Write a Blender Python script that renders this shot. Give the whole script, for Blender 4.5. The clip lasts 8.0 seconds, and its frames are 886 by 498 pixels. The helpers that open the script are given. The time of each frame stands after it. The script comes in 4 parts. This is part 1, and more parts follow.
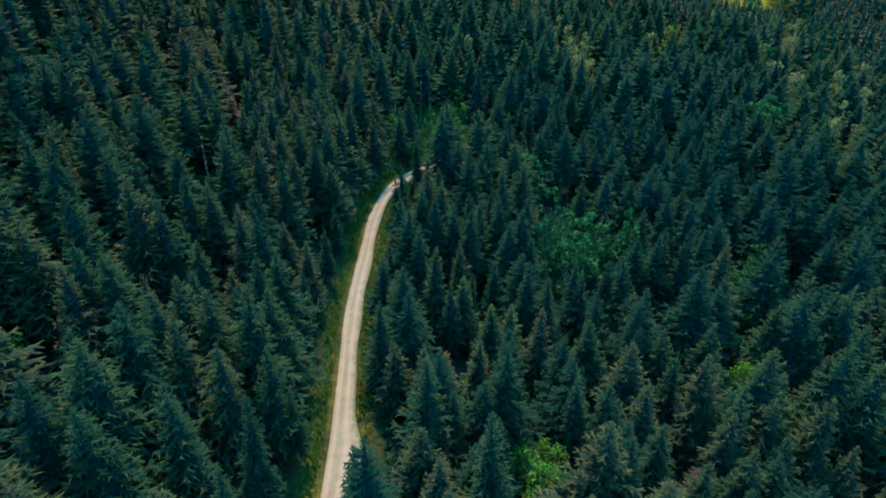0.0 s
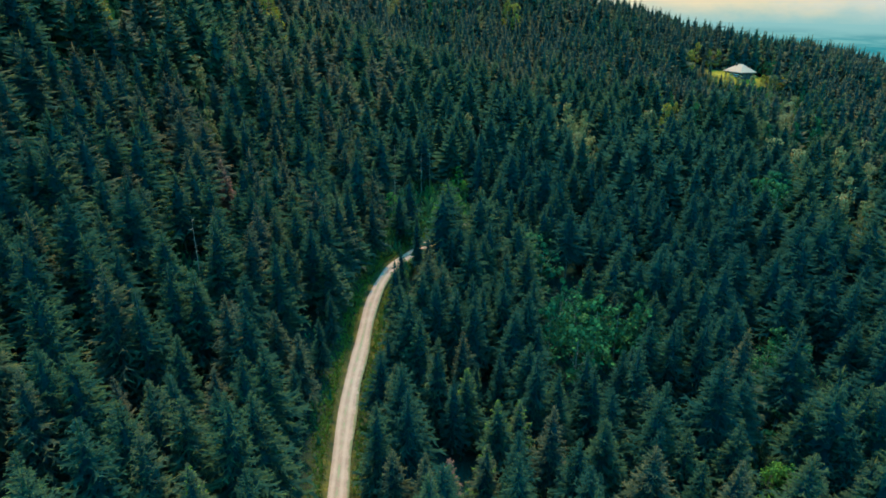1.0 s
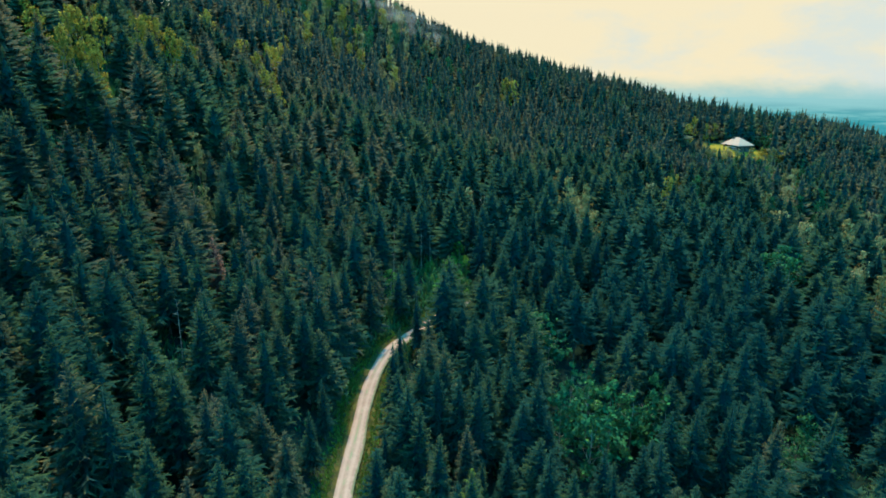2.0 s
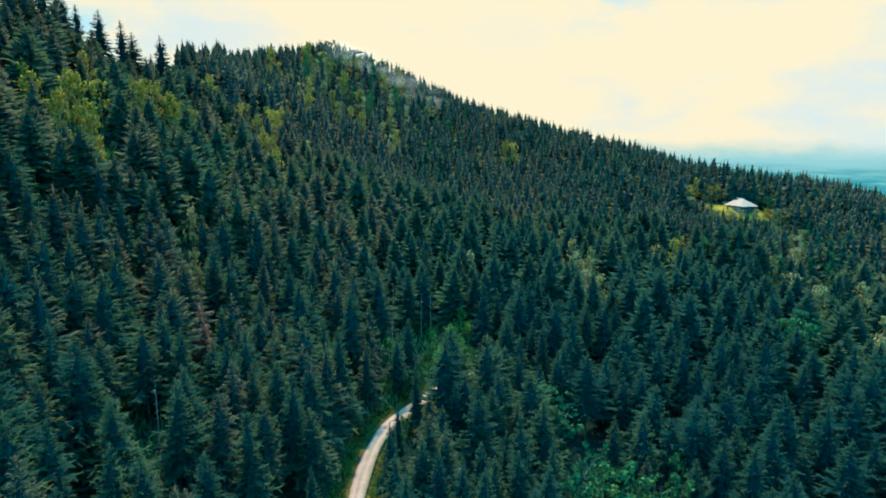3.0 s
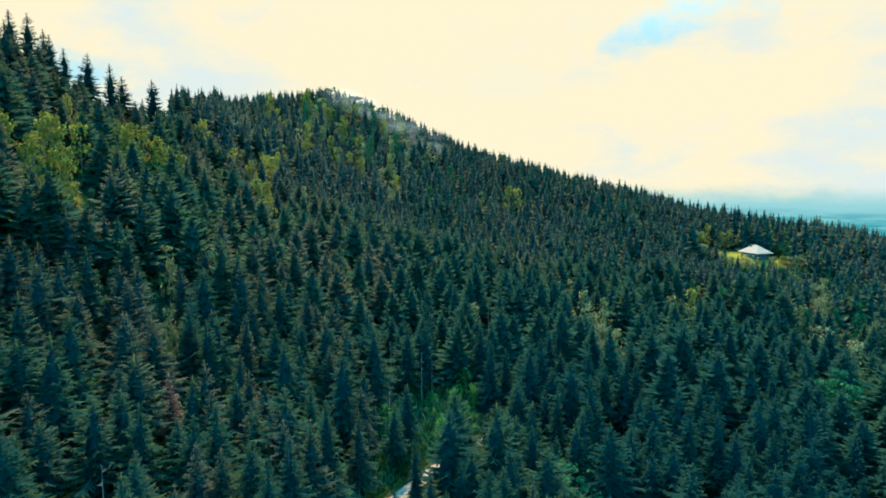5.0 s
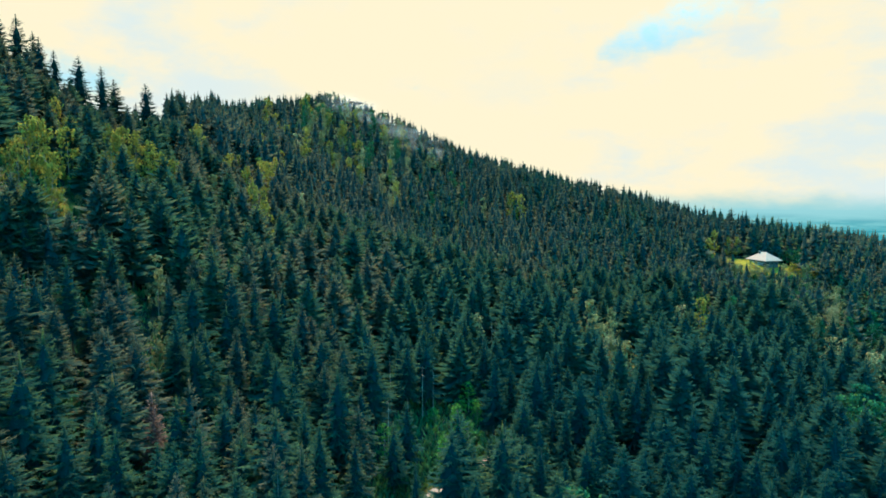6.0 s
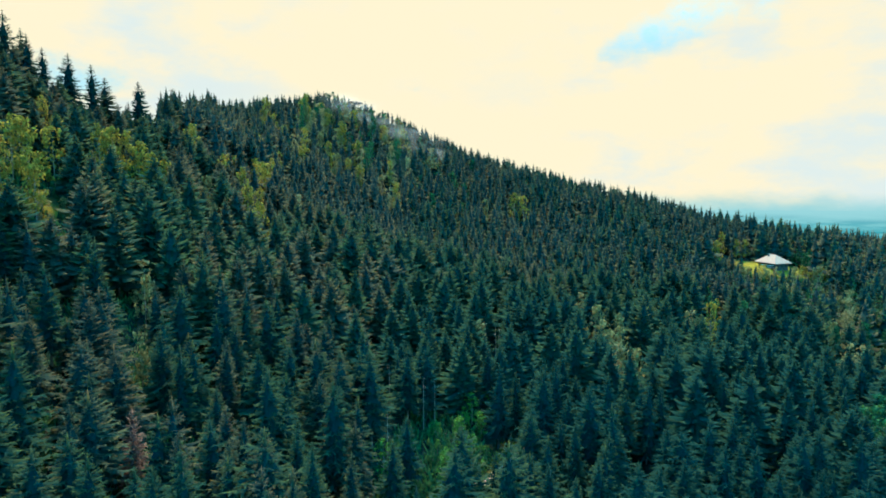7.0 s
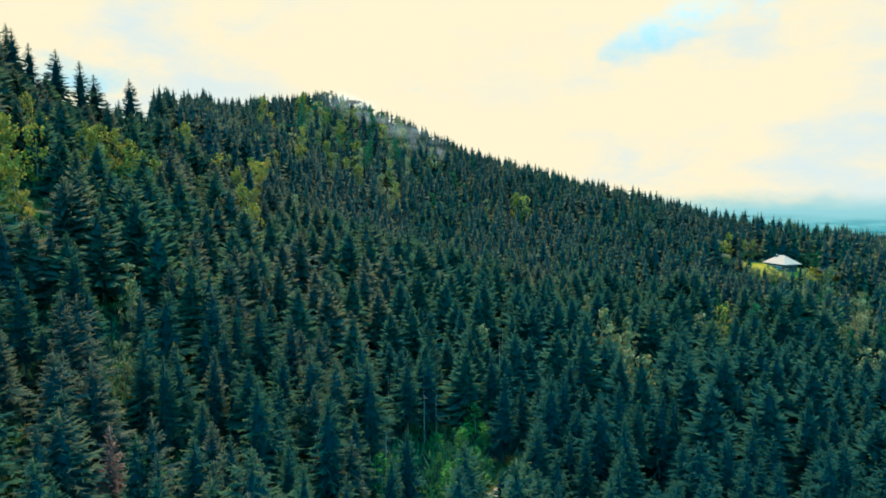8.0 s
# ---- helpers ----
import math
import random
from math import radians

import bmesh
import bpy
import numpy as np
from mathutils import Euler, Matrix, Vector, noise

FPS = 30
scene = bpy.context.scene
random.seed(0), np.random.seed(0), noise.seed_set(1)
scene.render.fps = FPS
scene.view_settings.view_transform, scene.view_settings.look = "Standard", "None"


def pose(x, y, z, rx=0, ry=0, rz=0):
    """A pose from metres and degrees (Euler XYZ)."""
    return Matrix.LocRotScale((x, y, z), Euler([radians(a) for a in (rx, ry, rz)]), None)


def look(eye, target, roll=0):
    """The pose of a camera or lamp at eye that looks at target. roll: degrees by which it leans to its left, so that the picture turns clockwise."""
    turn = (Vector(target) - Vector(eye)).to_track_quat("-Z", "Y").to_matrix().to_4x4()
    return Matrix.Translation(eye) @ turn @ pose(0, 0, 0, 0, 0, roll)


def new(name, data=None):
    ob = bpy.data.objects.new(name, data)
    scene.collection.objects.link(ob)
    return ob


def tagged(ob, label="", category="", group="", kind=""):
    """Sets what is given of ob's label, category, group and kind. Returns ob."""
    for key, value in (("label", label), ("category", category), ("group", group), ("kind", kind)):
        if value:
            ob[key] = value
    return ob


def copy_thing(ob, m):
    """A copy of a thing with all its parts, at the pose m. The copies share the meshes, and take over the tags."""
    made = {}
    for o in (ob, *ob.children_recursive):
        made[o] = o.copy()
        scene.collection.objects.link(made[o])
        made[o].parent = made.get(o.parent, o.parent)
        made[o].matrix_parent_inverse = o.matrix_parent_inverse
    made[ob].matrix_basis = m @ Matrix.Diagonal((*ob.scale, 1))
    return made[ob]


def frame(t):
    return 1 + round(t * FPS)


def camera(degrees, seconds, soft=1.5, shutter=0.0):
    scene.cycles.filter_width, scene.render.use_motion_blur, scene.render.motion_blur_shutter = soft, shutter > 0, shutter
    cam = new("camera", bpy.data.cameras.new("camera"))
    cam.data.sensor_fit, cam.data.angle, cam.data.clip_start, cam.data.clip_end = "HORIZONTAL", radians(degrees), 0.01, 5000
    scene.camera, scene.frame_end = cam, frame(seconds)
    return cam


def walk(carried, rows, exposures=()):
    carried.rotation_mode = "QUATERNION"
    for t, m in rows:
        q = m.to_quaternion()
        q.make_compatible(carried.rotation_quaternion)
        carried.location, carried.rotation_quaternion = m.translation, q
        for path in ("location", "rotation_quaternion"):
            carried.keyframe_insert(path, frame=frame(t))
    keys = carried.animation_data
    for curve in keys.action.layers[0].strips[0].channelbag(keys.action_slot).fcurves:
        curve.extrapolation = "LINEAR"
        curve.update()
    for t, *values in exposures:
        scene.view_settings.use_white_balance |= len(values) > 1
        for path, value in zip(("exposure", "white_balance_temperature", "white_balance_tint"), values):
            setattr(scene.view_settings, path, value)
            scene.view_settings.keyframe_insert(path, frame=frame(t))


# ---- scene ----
# A level, straight flight up a wooded mountain valley, the camera tilting up on its way.
cam = camera(73.49, 8.0, soft=1.8)
ROWS = [
    (0, 0.14, -0.05, 68.11, -2.11, -29.12, 0.52),
    (0.5, -0.06, 3.79, 68.03, -2.15, -25.62, 0.47),
    (1, -0.09, 7.52, 68.02, -2.12, -22.45, 0.37),
    (1.5, -0.07, 11.14, 67.90, -2.10, -19.18, 0.21),
    (2, -0.09, 14.92, 67.98, -2.09, -15.77, 0.12),
    (3.5, 0.05, 26.34, 67.98, -2.03, -8.09, -0.05),
    (4, 0.10, 30.20, 67.95, -2.01, -6.84, -0.10),
    (4.5, 0.07, 33.80, 67.90, -2.01, -6.17, -0.14),
    (6, 0.06, 45.00, 67.98, -1.91, -5.13, -0.23),
    (6.5, 0.04, 48.64, 68.04, -1.89, -5.04, -0.24),
    (7, 0.00, 52.52, 68.06, -1.85, -5.00, -0.30),
    (7.5, -0.06, 56.12, 68.04, -1.84, -5.00, -0.34),
    (8, -0.08, 60.05, 68.00, -1.84, -4.99, -0.41),
]
walk(cam, [(t, pose(x, y, z, 90 + pitch, 0, yaw) @ pose(0, 0, 0, 0, 0, roll)) for t, x, y, z, yaw, pitch, roll in ROWS],
     exposures=[(0, -0.28, 6300, 10), (1, -0.18, 6250, 10), (2, -0.03, 6100, 10), (3.5, 0.12, 5900, 10), (8, 0.12, 5900, 10)])

# ---- light ----
SUN_AZIMUTH, SUN_ELEVATION = radians(-3), radians(60)      # azimuth from +y towards +x
sun_way = Vector((math.sin(SUN_AZIMUTH) * math.cos(SUN_ELEVATION), math.cos(SUN_AZIMUTH) * math.cos(SUN_ELEVATION), math.sin(SUN_ELEVATION)))
sun_data = bpy.data.lights.new("sun", "SUN")
sun_data.energy, sun_data.angle, sun_data.color = 10.2, radians(3), (1.0, 0.84, 0.50)
sun = new("sun", sun_data)
sun.matrix_world = look(sun_way * 900, (0, 0, 0))


class Nodes:
    """Short hand for node trees."""

    def __init__(self, tree):
        self.t = tree
        self.t.nodes.clear()

    def n(self, kind, **sockets):
        node = self.t.nodes.new(kind)
        for k, v in sockets.items():
            self.put(node.inputs[k.replace("_", " ")], v)
        return node

    def put(self, socket, v):
        if isinstance(v, bpy.types.NodeSocket):
            self.t.links.new(v, socket)
        elif isinstance(v, bpy.types.Node):
            self.t.links.new(v.outputs[0], socket)
        else:
            socket.default_value = v

    def math(self, op, a, b=0.0, clamp=False):
        node = self.t.nodes.new("ShaderNodeMath")
        node.operation, node.use_clamp = op, clamp
        self.put(node.inputs[0], a)
        self.put(node.inputs[1], b)
        return node.outputs[0]

    def vmath(self, op, a, b=None, out=0):
        node = self.t.nodes.new("ShaderNodeVectorMath")
        node.operation = op
        self.put(node.inputs[0], a)
        if b is not None:
            self.put(node.inputs[1], b)
        return node.outputs[out]

    def mix(self, fac, a, b, blend="MIX"):
        node = self.t.nodes.new("ShaderNodeMix")
        node.data_type, node.blend_type = "RGBA", blend
        self.put(node.inputs[0], fac)
        self.put(node.inputs[6], a)
        self.put(node.inputs[7], b)
        return node.outputs[2]

    def ramp(self, fac, lo, hi):
        node = self.t.nodes.new("ShaderNodeMapRange")
        node.interpolation_type = "SMOOTHSTEP"
        self.put(node.inputs[0], fac)
        node.inputs[1].default_value, node.inputs[2].default_value = lo, hi
        return node.outputs[0]

    def noise(self, scale, detail=3.0, rough=0.55, at=None):
        node = self.n("ShaderNodeTexNoise", Scale=scale, Detail=detail, Roughness=rough)
        if at is not None:
            self.put(node.inputs["Vector"], at)
        return node.outputs["Fac"]

    def attr(self, name):
        node = self.t.nodes.new("ShaderNodeAttribute")
        node.attribute_name = name
        return node.outputs["Fac"]


def rgb(r, g, b):
    return (r, g, b, 1.0)


world = bpy.data.worlds.new("world")
scene.world = world
world.use_nodes = True
w = Nodes(world.node_tree)
sky = w.n("ShaderNodeTexSky")
sky.sky_type, sky.sun_disc, sky.sun_elevation, sky.sun_rotation = "NISHITA", False, SUN_ELEVATION, SUN_AZIMUTH
sky.air_density, sky.dust_density, sky.ozone_density = 1.6, 1.2, 2.0
way = w.n("ShaderNodeTexCoord").outputs["Generated"]
split = w.n("ShaderNodeSeparateXYZ", Vector=way)
height = split.outputs[2]
# clouds, drawn out flat towards the horizon
flat = w.vmath("MULTIPLY", way, (1.0, 1.0, 2.2))
big = w.noise(2.6, 6.0, 0.56, w.vmath("ADD", flat, (3.1, 0.4, 1.7)))
fine = w.noise(9.0, 6.0, 0.6, flat)
finer = w.noise(21.0, 5.0, 0.6, way)
cover = w.math("ADD", w.math("ADD", w.math("MULTIPLY", big, 0.5), w.math("MULTIPLY", fine, 0.32)), w.math("MULTIPLY", finer, 0.18))


def gap(azimuth, elevation, size, deep):
    """A break in the cloud, ragged by the noise."""
    a, e = radians(azimuth), radians(elevation)
    centre = (math.sin(a) * math.cos(e), math.cos(a) * math.cos(e), math.sin(e))
    off = w.vmath("MULTIPLY", w.vmath("SUBTRACT", way, centre), (1.0, 1.0, 2.4))
    return w.math("MULTIPLY", w.math("SUBTRACT", 1.0, w.ramp(w.vmath("LENGTH", off, out=1), 0.0, size)), deep)


front = w.ramp(split.outputs[1], 0.45, 0.85)
cover = w.math("ADD", w.math("SUBTRACT", cover, 0.10), w.math("MULTIPLY", front, 0.29))
for g_ in ((20.0, 13.0, 0.15, 0.22), (27, 14.5, 0.30, 0.10), (-29, 10, 0.16, 0.22), (-15, 20, 0.16, 0.22)):
    cover = w.math("SUBTRACT", cover, gap(*g_))
cover = w.math("SUBTRACT", cover, w.math("MULTIPLY", w.ramp(height, 0.42, 0.62), 0.3))
cover = w.math("ADD", cover, w.math("MULTIPLY", w.math("SUBTRACT", 1.0, w.ramp(height, 0.02, 0.13)), 0.16))      # thicker towards the horizon
cloud = w.ramp(cover, 0.42, 0.60)
puff = w.noise(4.2, 7.0, 0.6, w.vmath("ADD", flat, (0.7, 5.1, 2.2)))
lit = w.mix(w.ramp(split.outputs[1], 0.45, 0.78), rgb(0.07, 0.64, 0.80), rgb(0.98, 0.84, 0.54))
lit = w.mix(w.math("MULTIPLY", w.ramp(puff, 0.44, 0.68), w.math("ADD", 0.32, w.math("MULTIPLY", w.ramp(w.math("ABSOLUTE", split.outputs[0]), 0.10, 0.35), 0.7))), lit, w.mix(0.75, lit, rgb(0.66, 0.78, 0.76)))
haze = w.mix(w.ramp(height, 0.05, 0.30), rgb(0.50, 0.78, 0.81), rgb(0.46, 0.76, 0.81))
open_sky = w.mix(w.ramp(height, 0.2, 0.6), haze, w.mix(1.0, sky, rgb(0.06, 0.56, 0.68), "MULTIPLY"))
open_sky = w.mix(w.ramp(split.outputs[1], 0.3, 0.7), w.mix(1.0, sky, rgb(0.06, 0.56, 0.68), "MULTIPLY"), open_sky)
south = w.math("MULTIPLY", w.ramp(w.math("MULTIPLY", split.outputs[1], -1.0), -0.1, 0.7), w.math("SUBTRACT", 1.0, w.ramp(height, 0.25, 0.85)))
glow = w.math("ADD", w.math("ADD", 0.92, w.math("MULTIPLY", south, 0.5)), w.math("MULTIPLY", w.ramp(height, 0.2, 1.0), 0.7))      # fill light added: sky brightened overhead and low behind the camera, out of view
colour = w.mix(1.0, w.mix(cloud, open_sky, lit), w.n("ShaderNodeCombineXYZ", X=glow, Y=glow, Z=glow).outputs[0], "MULTIPLY")
colour = w.mix(w.ramp(split.outputs[1], 0.2, 0.5), colour, w.mix(cloud, open_sky, lit))
low = w.math("ADD", height, w.math("MULTIPLY", w.math("SUBTRACT", fine, 0.5), 0.05))
colour = w.mix(w.ramp(low, -0.026, 0.012), rgb(0.32, 0.62, 0.60), colour)
back = w.n("ShaderNodeBackground", Color=colour, Strength=1.0)
w.n("ShaderNodeOutputWorld", Surface=back)


# ---- materials ----
def material(name):
    m = bpy.data.materials.new(name)
    m.use_nodes = True
    return m, Nodes(m.node_tree)


def finish(k, colour, rough=0.7, bump=None, depth=0.05, leaf=0.0, spec=0.2, metal=0.0):
    shade = k.n("ShaderNodeBsdfPrincipled", Base_Color=colour, Roughness=rough, Metallic=metal)
    shade.inputs["Specular IOR Level"].default_value = spec
    if bump is not None:
        k.put(shade.inputs["Normal"], k.n("ShaderNodeBump", Height=bump, Distance=depth, Strength=0.8))
    out = shade.outputs[0]
    if leaf:
        glow = k.n("ShaderNodeBsdfTranslucent", Color=colour)
        node = k.n("ShaderNodeMixShader")
        out = node.outputs[0]
        k.put(node.inputs[0], leaf)
        k.put(node.inputs[1], shade)
        k.put(node.inputs[2], glow)
    k.n("ShaderNodeOutputMaterial", Surface=out)


def place(k):
    return k.n("ShaderNodeNewGeometry").outputs["Position"]


def foliage(name, inner, outer, warm, leaf, dark=0.5, sharp=1.2):
    """inner to outer along the twig, with shade within and lit tips put into the colour; some trees and twigs warmer
    than others.
    """
    m, k = material(name)
    tone = k.math("ADD", k.attr("tone"), k.math("SUBTRACT", k.n("ShaderNodeObjectInfo").outputs["Random"], 0.5))
    isle = k.n("ShaderNodeNewGeometry").outputs["Random Per Island"]
    tip_gain = k.math("ADD", 0.5, k.math("MULTIPLY", k.ramp(tone, -0.1, 1.1), 0.8))      # how bright a tree's tips are painted, by its tone
    tip = k.math("MULTIPLY", k.math("MULTIPLY", k.math("POWER", k.attr("tip"), sharp), k.math("ADD", 0.45, k.math("MULTIPLY", isle, 0.75))), tip_gain, True)
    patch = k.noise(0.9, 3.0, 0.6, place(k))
    warmer = k.ramp(k.math("ADD", tone, k.math("MULTIPLY", k.math("SUBTRACT", patch, 0.5), 0.8)), 0.45, 1.2)
    c = k.mix(tip, inner, k.mix(warmer, outer, warm))
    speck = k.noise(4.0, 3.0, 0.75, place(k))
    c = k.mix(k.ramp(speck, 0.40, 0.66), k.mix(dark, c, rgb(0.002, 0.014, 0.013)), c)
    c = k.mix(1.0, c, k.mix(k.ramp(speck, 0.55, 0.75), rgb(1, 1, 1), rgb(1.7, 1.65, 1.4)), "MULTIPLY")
    finish(k, c, 0.9, leaf=leaf, spec=0.0)
    return m


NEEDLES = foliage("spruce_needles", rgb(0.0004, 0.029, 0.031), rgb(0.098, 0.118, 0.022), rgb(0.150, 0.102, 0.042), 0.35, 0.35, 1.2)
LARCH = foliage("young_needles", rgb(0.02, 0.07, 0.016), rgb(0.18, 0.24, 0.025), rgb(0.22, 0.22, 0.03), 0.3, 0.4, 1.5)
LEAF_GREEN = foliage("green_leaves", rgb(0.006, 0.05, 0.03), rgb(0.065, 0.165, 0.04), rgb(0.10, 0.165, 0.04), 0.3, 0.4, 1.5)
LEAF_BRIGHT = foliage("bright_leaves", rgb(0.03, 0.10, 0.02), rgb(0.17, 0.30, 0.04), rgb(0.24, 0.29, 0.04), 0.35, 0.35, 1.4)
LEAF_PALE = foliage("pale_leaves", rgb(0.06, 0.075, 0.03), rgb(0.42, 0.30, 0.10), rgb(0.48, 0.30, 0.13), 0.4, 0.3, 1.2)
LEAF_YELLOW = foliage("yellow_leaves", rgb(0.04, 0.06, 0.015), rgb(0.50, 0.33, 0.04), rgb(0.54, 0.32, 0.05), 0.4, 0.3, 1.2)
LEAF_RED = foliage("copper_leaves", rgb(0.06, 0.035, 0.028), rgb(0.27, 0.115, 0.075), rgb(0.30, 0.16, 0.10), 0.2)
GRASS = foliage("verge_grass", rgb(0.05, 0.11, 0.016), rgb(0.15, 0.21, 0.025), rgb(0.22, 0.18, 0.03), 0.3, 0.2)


def plain(name, a, b, scale, rough=0.8, depth=0.03, spec=0.2, metal=0.0):
    m, k = material(name)
    at = place(k)
    n1, n2 = k.noise(scale, 4.0, 0.6, at), k.noise(scale * 9, 3.0, 0.6, at)
    f = k.math("ADD", k.math("MULTIPLY", n1, 0.65), k.math("MULTIPLY", n2, 0.35))
    finish(k, k.mix(k.ramp(f, 0.32, 0.68), a, b), rough, n2, depth, spec=spec, metal=metal)
    return m


BARK = plain("spruce_bark", rgb(0.055, 0.045, 0.036), rgb(0.14, 0.115, 0.09), 1.3)
PALE_BARK = plain("pale_bark", rgb(0.13, 0.09, 0.06), rgb(0.26, 0.18, 0.125), 1.0)
TIMBER = plain("dark_timber", rgb(0.035, 0.028, 0.022), rgb(0.08, 0.06, 0.045), 2.0)
BOARD = plain("pale_boards", rgb(0.58, 0.42, 0.33), rgb(0.72, 0.53, 0.42), 1.2, 0.7, 0.005, 0.0)
ROOF = plain("pale_roof_sheet", rgb(0.29, 0.165, 0.110), rgb(0.36, 0.21, 0.140), 0.8, 0.9, 0.01, 0.0)
STONE = plain("grey_stone", rgb(0.2, 0.19, 0.17), rgb(0.38, 0.36, 0.33), 1.5)
DECK = plain("grey_deck_boards", rgb(0.24, 0.22, 0.19), rgb(0.36, 0.33, 0.29), 2.0)
glass_m, gk = material("window_glass")
finish(gk, rgb(0.012, 0.016, 0.018), 0.12, spec=0.35)
GLASS = glass_m

# forest floor with meadow where the land cover says so
FLOOR_M, k = material("forest_floor")
at = place(k)
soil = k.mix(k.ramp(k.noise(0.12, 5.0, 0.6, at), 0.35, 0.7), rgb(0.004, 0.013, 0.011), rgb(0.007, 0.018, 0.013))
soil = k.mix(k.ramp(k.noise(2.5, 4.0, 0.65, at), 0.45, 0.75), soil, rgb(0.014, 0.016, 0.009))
turf = k.mix(k.ramp(k.noise(0.25, 5.0, 0.6, at), 0.3, 0.7), rgb(0.18, 0.105, 0.010), rgb(0.28, 0.16, 0.014))
turf = k.mix(k.ramp(k.noise(3.0, 3.0, 0.6, at), 0.4, 0.8), turf, rgb(0.10, 0.10, 0.02))
fields = k.mix(k.ramp(k.n("ShaderNodeTexVoronoi", Vector=at, Scale=0.006).outputs["Distance"], 0.1, 0.9), rgb(0.05, 0.10, 0.06), rgb(0.16, 0.2, 0.13))
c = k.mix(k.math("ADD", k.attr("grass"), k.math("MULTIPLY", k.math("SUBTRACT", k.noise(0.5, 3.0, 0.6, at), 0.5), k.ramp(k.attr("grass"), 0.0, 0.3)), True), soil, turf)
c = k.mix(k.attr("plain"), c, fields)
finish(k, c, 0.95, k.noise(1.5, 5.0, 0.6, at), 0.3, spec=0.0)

# pale gravel with two worn wheel tracks; "across" runs from -1 to 1
GRAVEL, k = material("pale_gravel")
at = place(k)
base = k.mix(k.ramp(k.noise(0.5, 5.0, 0.62, at), 0.3, 0.7), rgb(0.195, 0.112, 0.082), rgb(0.27, 0.165, 0.122))
base = k.mix(k.ramp(k.noise(7.0, 4.0, 0.6, at), 0.42, 0.7), base, rgb(0.14, 0.095, 0.07))
across = k.math("ABSOLUTE", k.attr("across"))
track = k.math("SUBTRACT", 1.0, k.ramp(k.math("ABSOLUTE", k.math("SUBTRACT", across, 0.42)), 0.05, 0.3))
base = k.mix(k.math("MULTIPLY", track, 0.45), base, rgb(0.31, 0.20, 0.15))
crown = k.math("SUBTRACT", 1.0, k.ramp(across, 0.04, 0.2))
base = k.mix(k.math("MULTIPLY", crown, k.ramp(k.noise(0.35, 4.0, 0.6, at), 0.42, 0.62)), base, rgb(0.15, 0.14, 0.08))
edge = k.ramp(k.math("ADD", across, k.math("MULTIPLY", k.math("SUBTRACT", k.noise(1.4, 4.0, 0.6, at), 0.5), 0.8)), 0.82, 1.05)
base = k.mix(edge, base, rgb(0.11, 0.10, 0.05))
finish(k, base, 0.92, k.noise(9.0, 4.0, 0.65, at), 0.04, spec=0.0)

# far valley as a glowing backdrop behind everything, the blue haze painted into its colour
FAR, k = material("far_valley")
at = place(k)
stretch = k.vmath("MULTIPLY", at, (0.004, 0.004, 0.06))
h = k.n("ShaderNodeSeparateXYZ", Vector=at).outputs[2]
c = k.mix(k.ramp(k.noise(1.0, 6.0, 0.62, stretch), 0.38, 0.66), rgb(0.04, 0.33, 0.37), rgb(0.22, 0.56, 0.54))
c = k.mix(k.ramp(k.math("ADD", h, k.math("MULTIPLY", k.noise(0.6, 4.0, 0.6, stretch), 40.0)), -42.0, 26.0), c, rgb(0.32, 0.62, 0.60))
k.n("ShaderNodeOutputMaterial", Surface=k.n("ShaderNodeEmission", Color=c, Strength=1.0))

# ---- land ----
POST, WEST, SOUTH = 90.0, -330.0, -90.0
HEIGHTS = np.array([      # control heights of a smooth land form, one row per 90 m northwards
    (147, 97, 54, 23, -5, -29, -46, -58, -69),
    (156, 108, 63, 25, -10, -29, -41, -52, -66),
    (159, 123, 79, 11, -22, -18, -28, -46, -62),
    (147, 134, 103, 17, -4, 0, -8, -24, -48),
    (116, 126, 119, 43, 21, 6, -3, -11, -30),
    (70, 103, 124, 54, 17, 31, 28, 18, -15),
    (22, 71, 120, 103, 69, 82, 37, 21, -20),
    (-12, 50, 129, 160, 104, 40, -44, -65, -59),
    (-18, 34, 90, 83, -7, -62, -68, -83, -85),
    (-3, 10, 0, -54, -122, -144, -120, -104, -99),
], float)


def weight(u):
    u = np.abs(u)
    return np.where(u < 1, (4 - 6 * u * u + 3 * u ** 3) / 6, np.where(u < 2, (2 - u) ** 3 / 6, 0.0))


def land(x, y):
    """Height of the ground, for numbers or arrays."""
    x, y = np.asarray(x, float), np.asarray(y, float)
    u = np.clip(x, WEST + POST, WEST + POST * 7)
    v = np.clip(y, SOUTH + POST, SOUTH + POST * 8)
    wx = weight((u[..., None] - WEST) / POST - np.arange(9))
    wy = weight((v[..., None] - SOUTH) / POST - np.arange(10))
    z = np.einsum("...j,ji,...i->...", wy, HEIGHTS, wx)
    z = z + 12 * np.exp(-((x + 72) / 24) ** 2 - ((y - 555) / 30) ** 2) - 9 * np.exp(-((x + 97) / 12) ** 2 - ((y - 450) / 40) ** 2)
    z = z + 4.6 * np.exp(-((x - 184) / 20) ** 2 - ((y - 355) / 17) ** 2)      # the rise under the house
    far = np.hypot(x - u, y - v)
    fall = 1 - np.exp(-far / 300)
    return z + (-118 - z) * fall


ROAD = [(-11.5, -70), (-12.2, -26), (-12.4, 18), (-12.4, 36), (-12.6, 55.7), (-13.2, 73.4), (-14.1, 92), (-14.1, 104), (-13.4, 117), (-12.2, 136), (-9.0, 150), (-4.0, 159.4), (2.2, 168.5), (7.4, 175.2), (13, 180.5), (19, 187), (26, 196), (37, 206), (54, 214)]


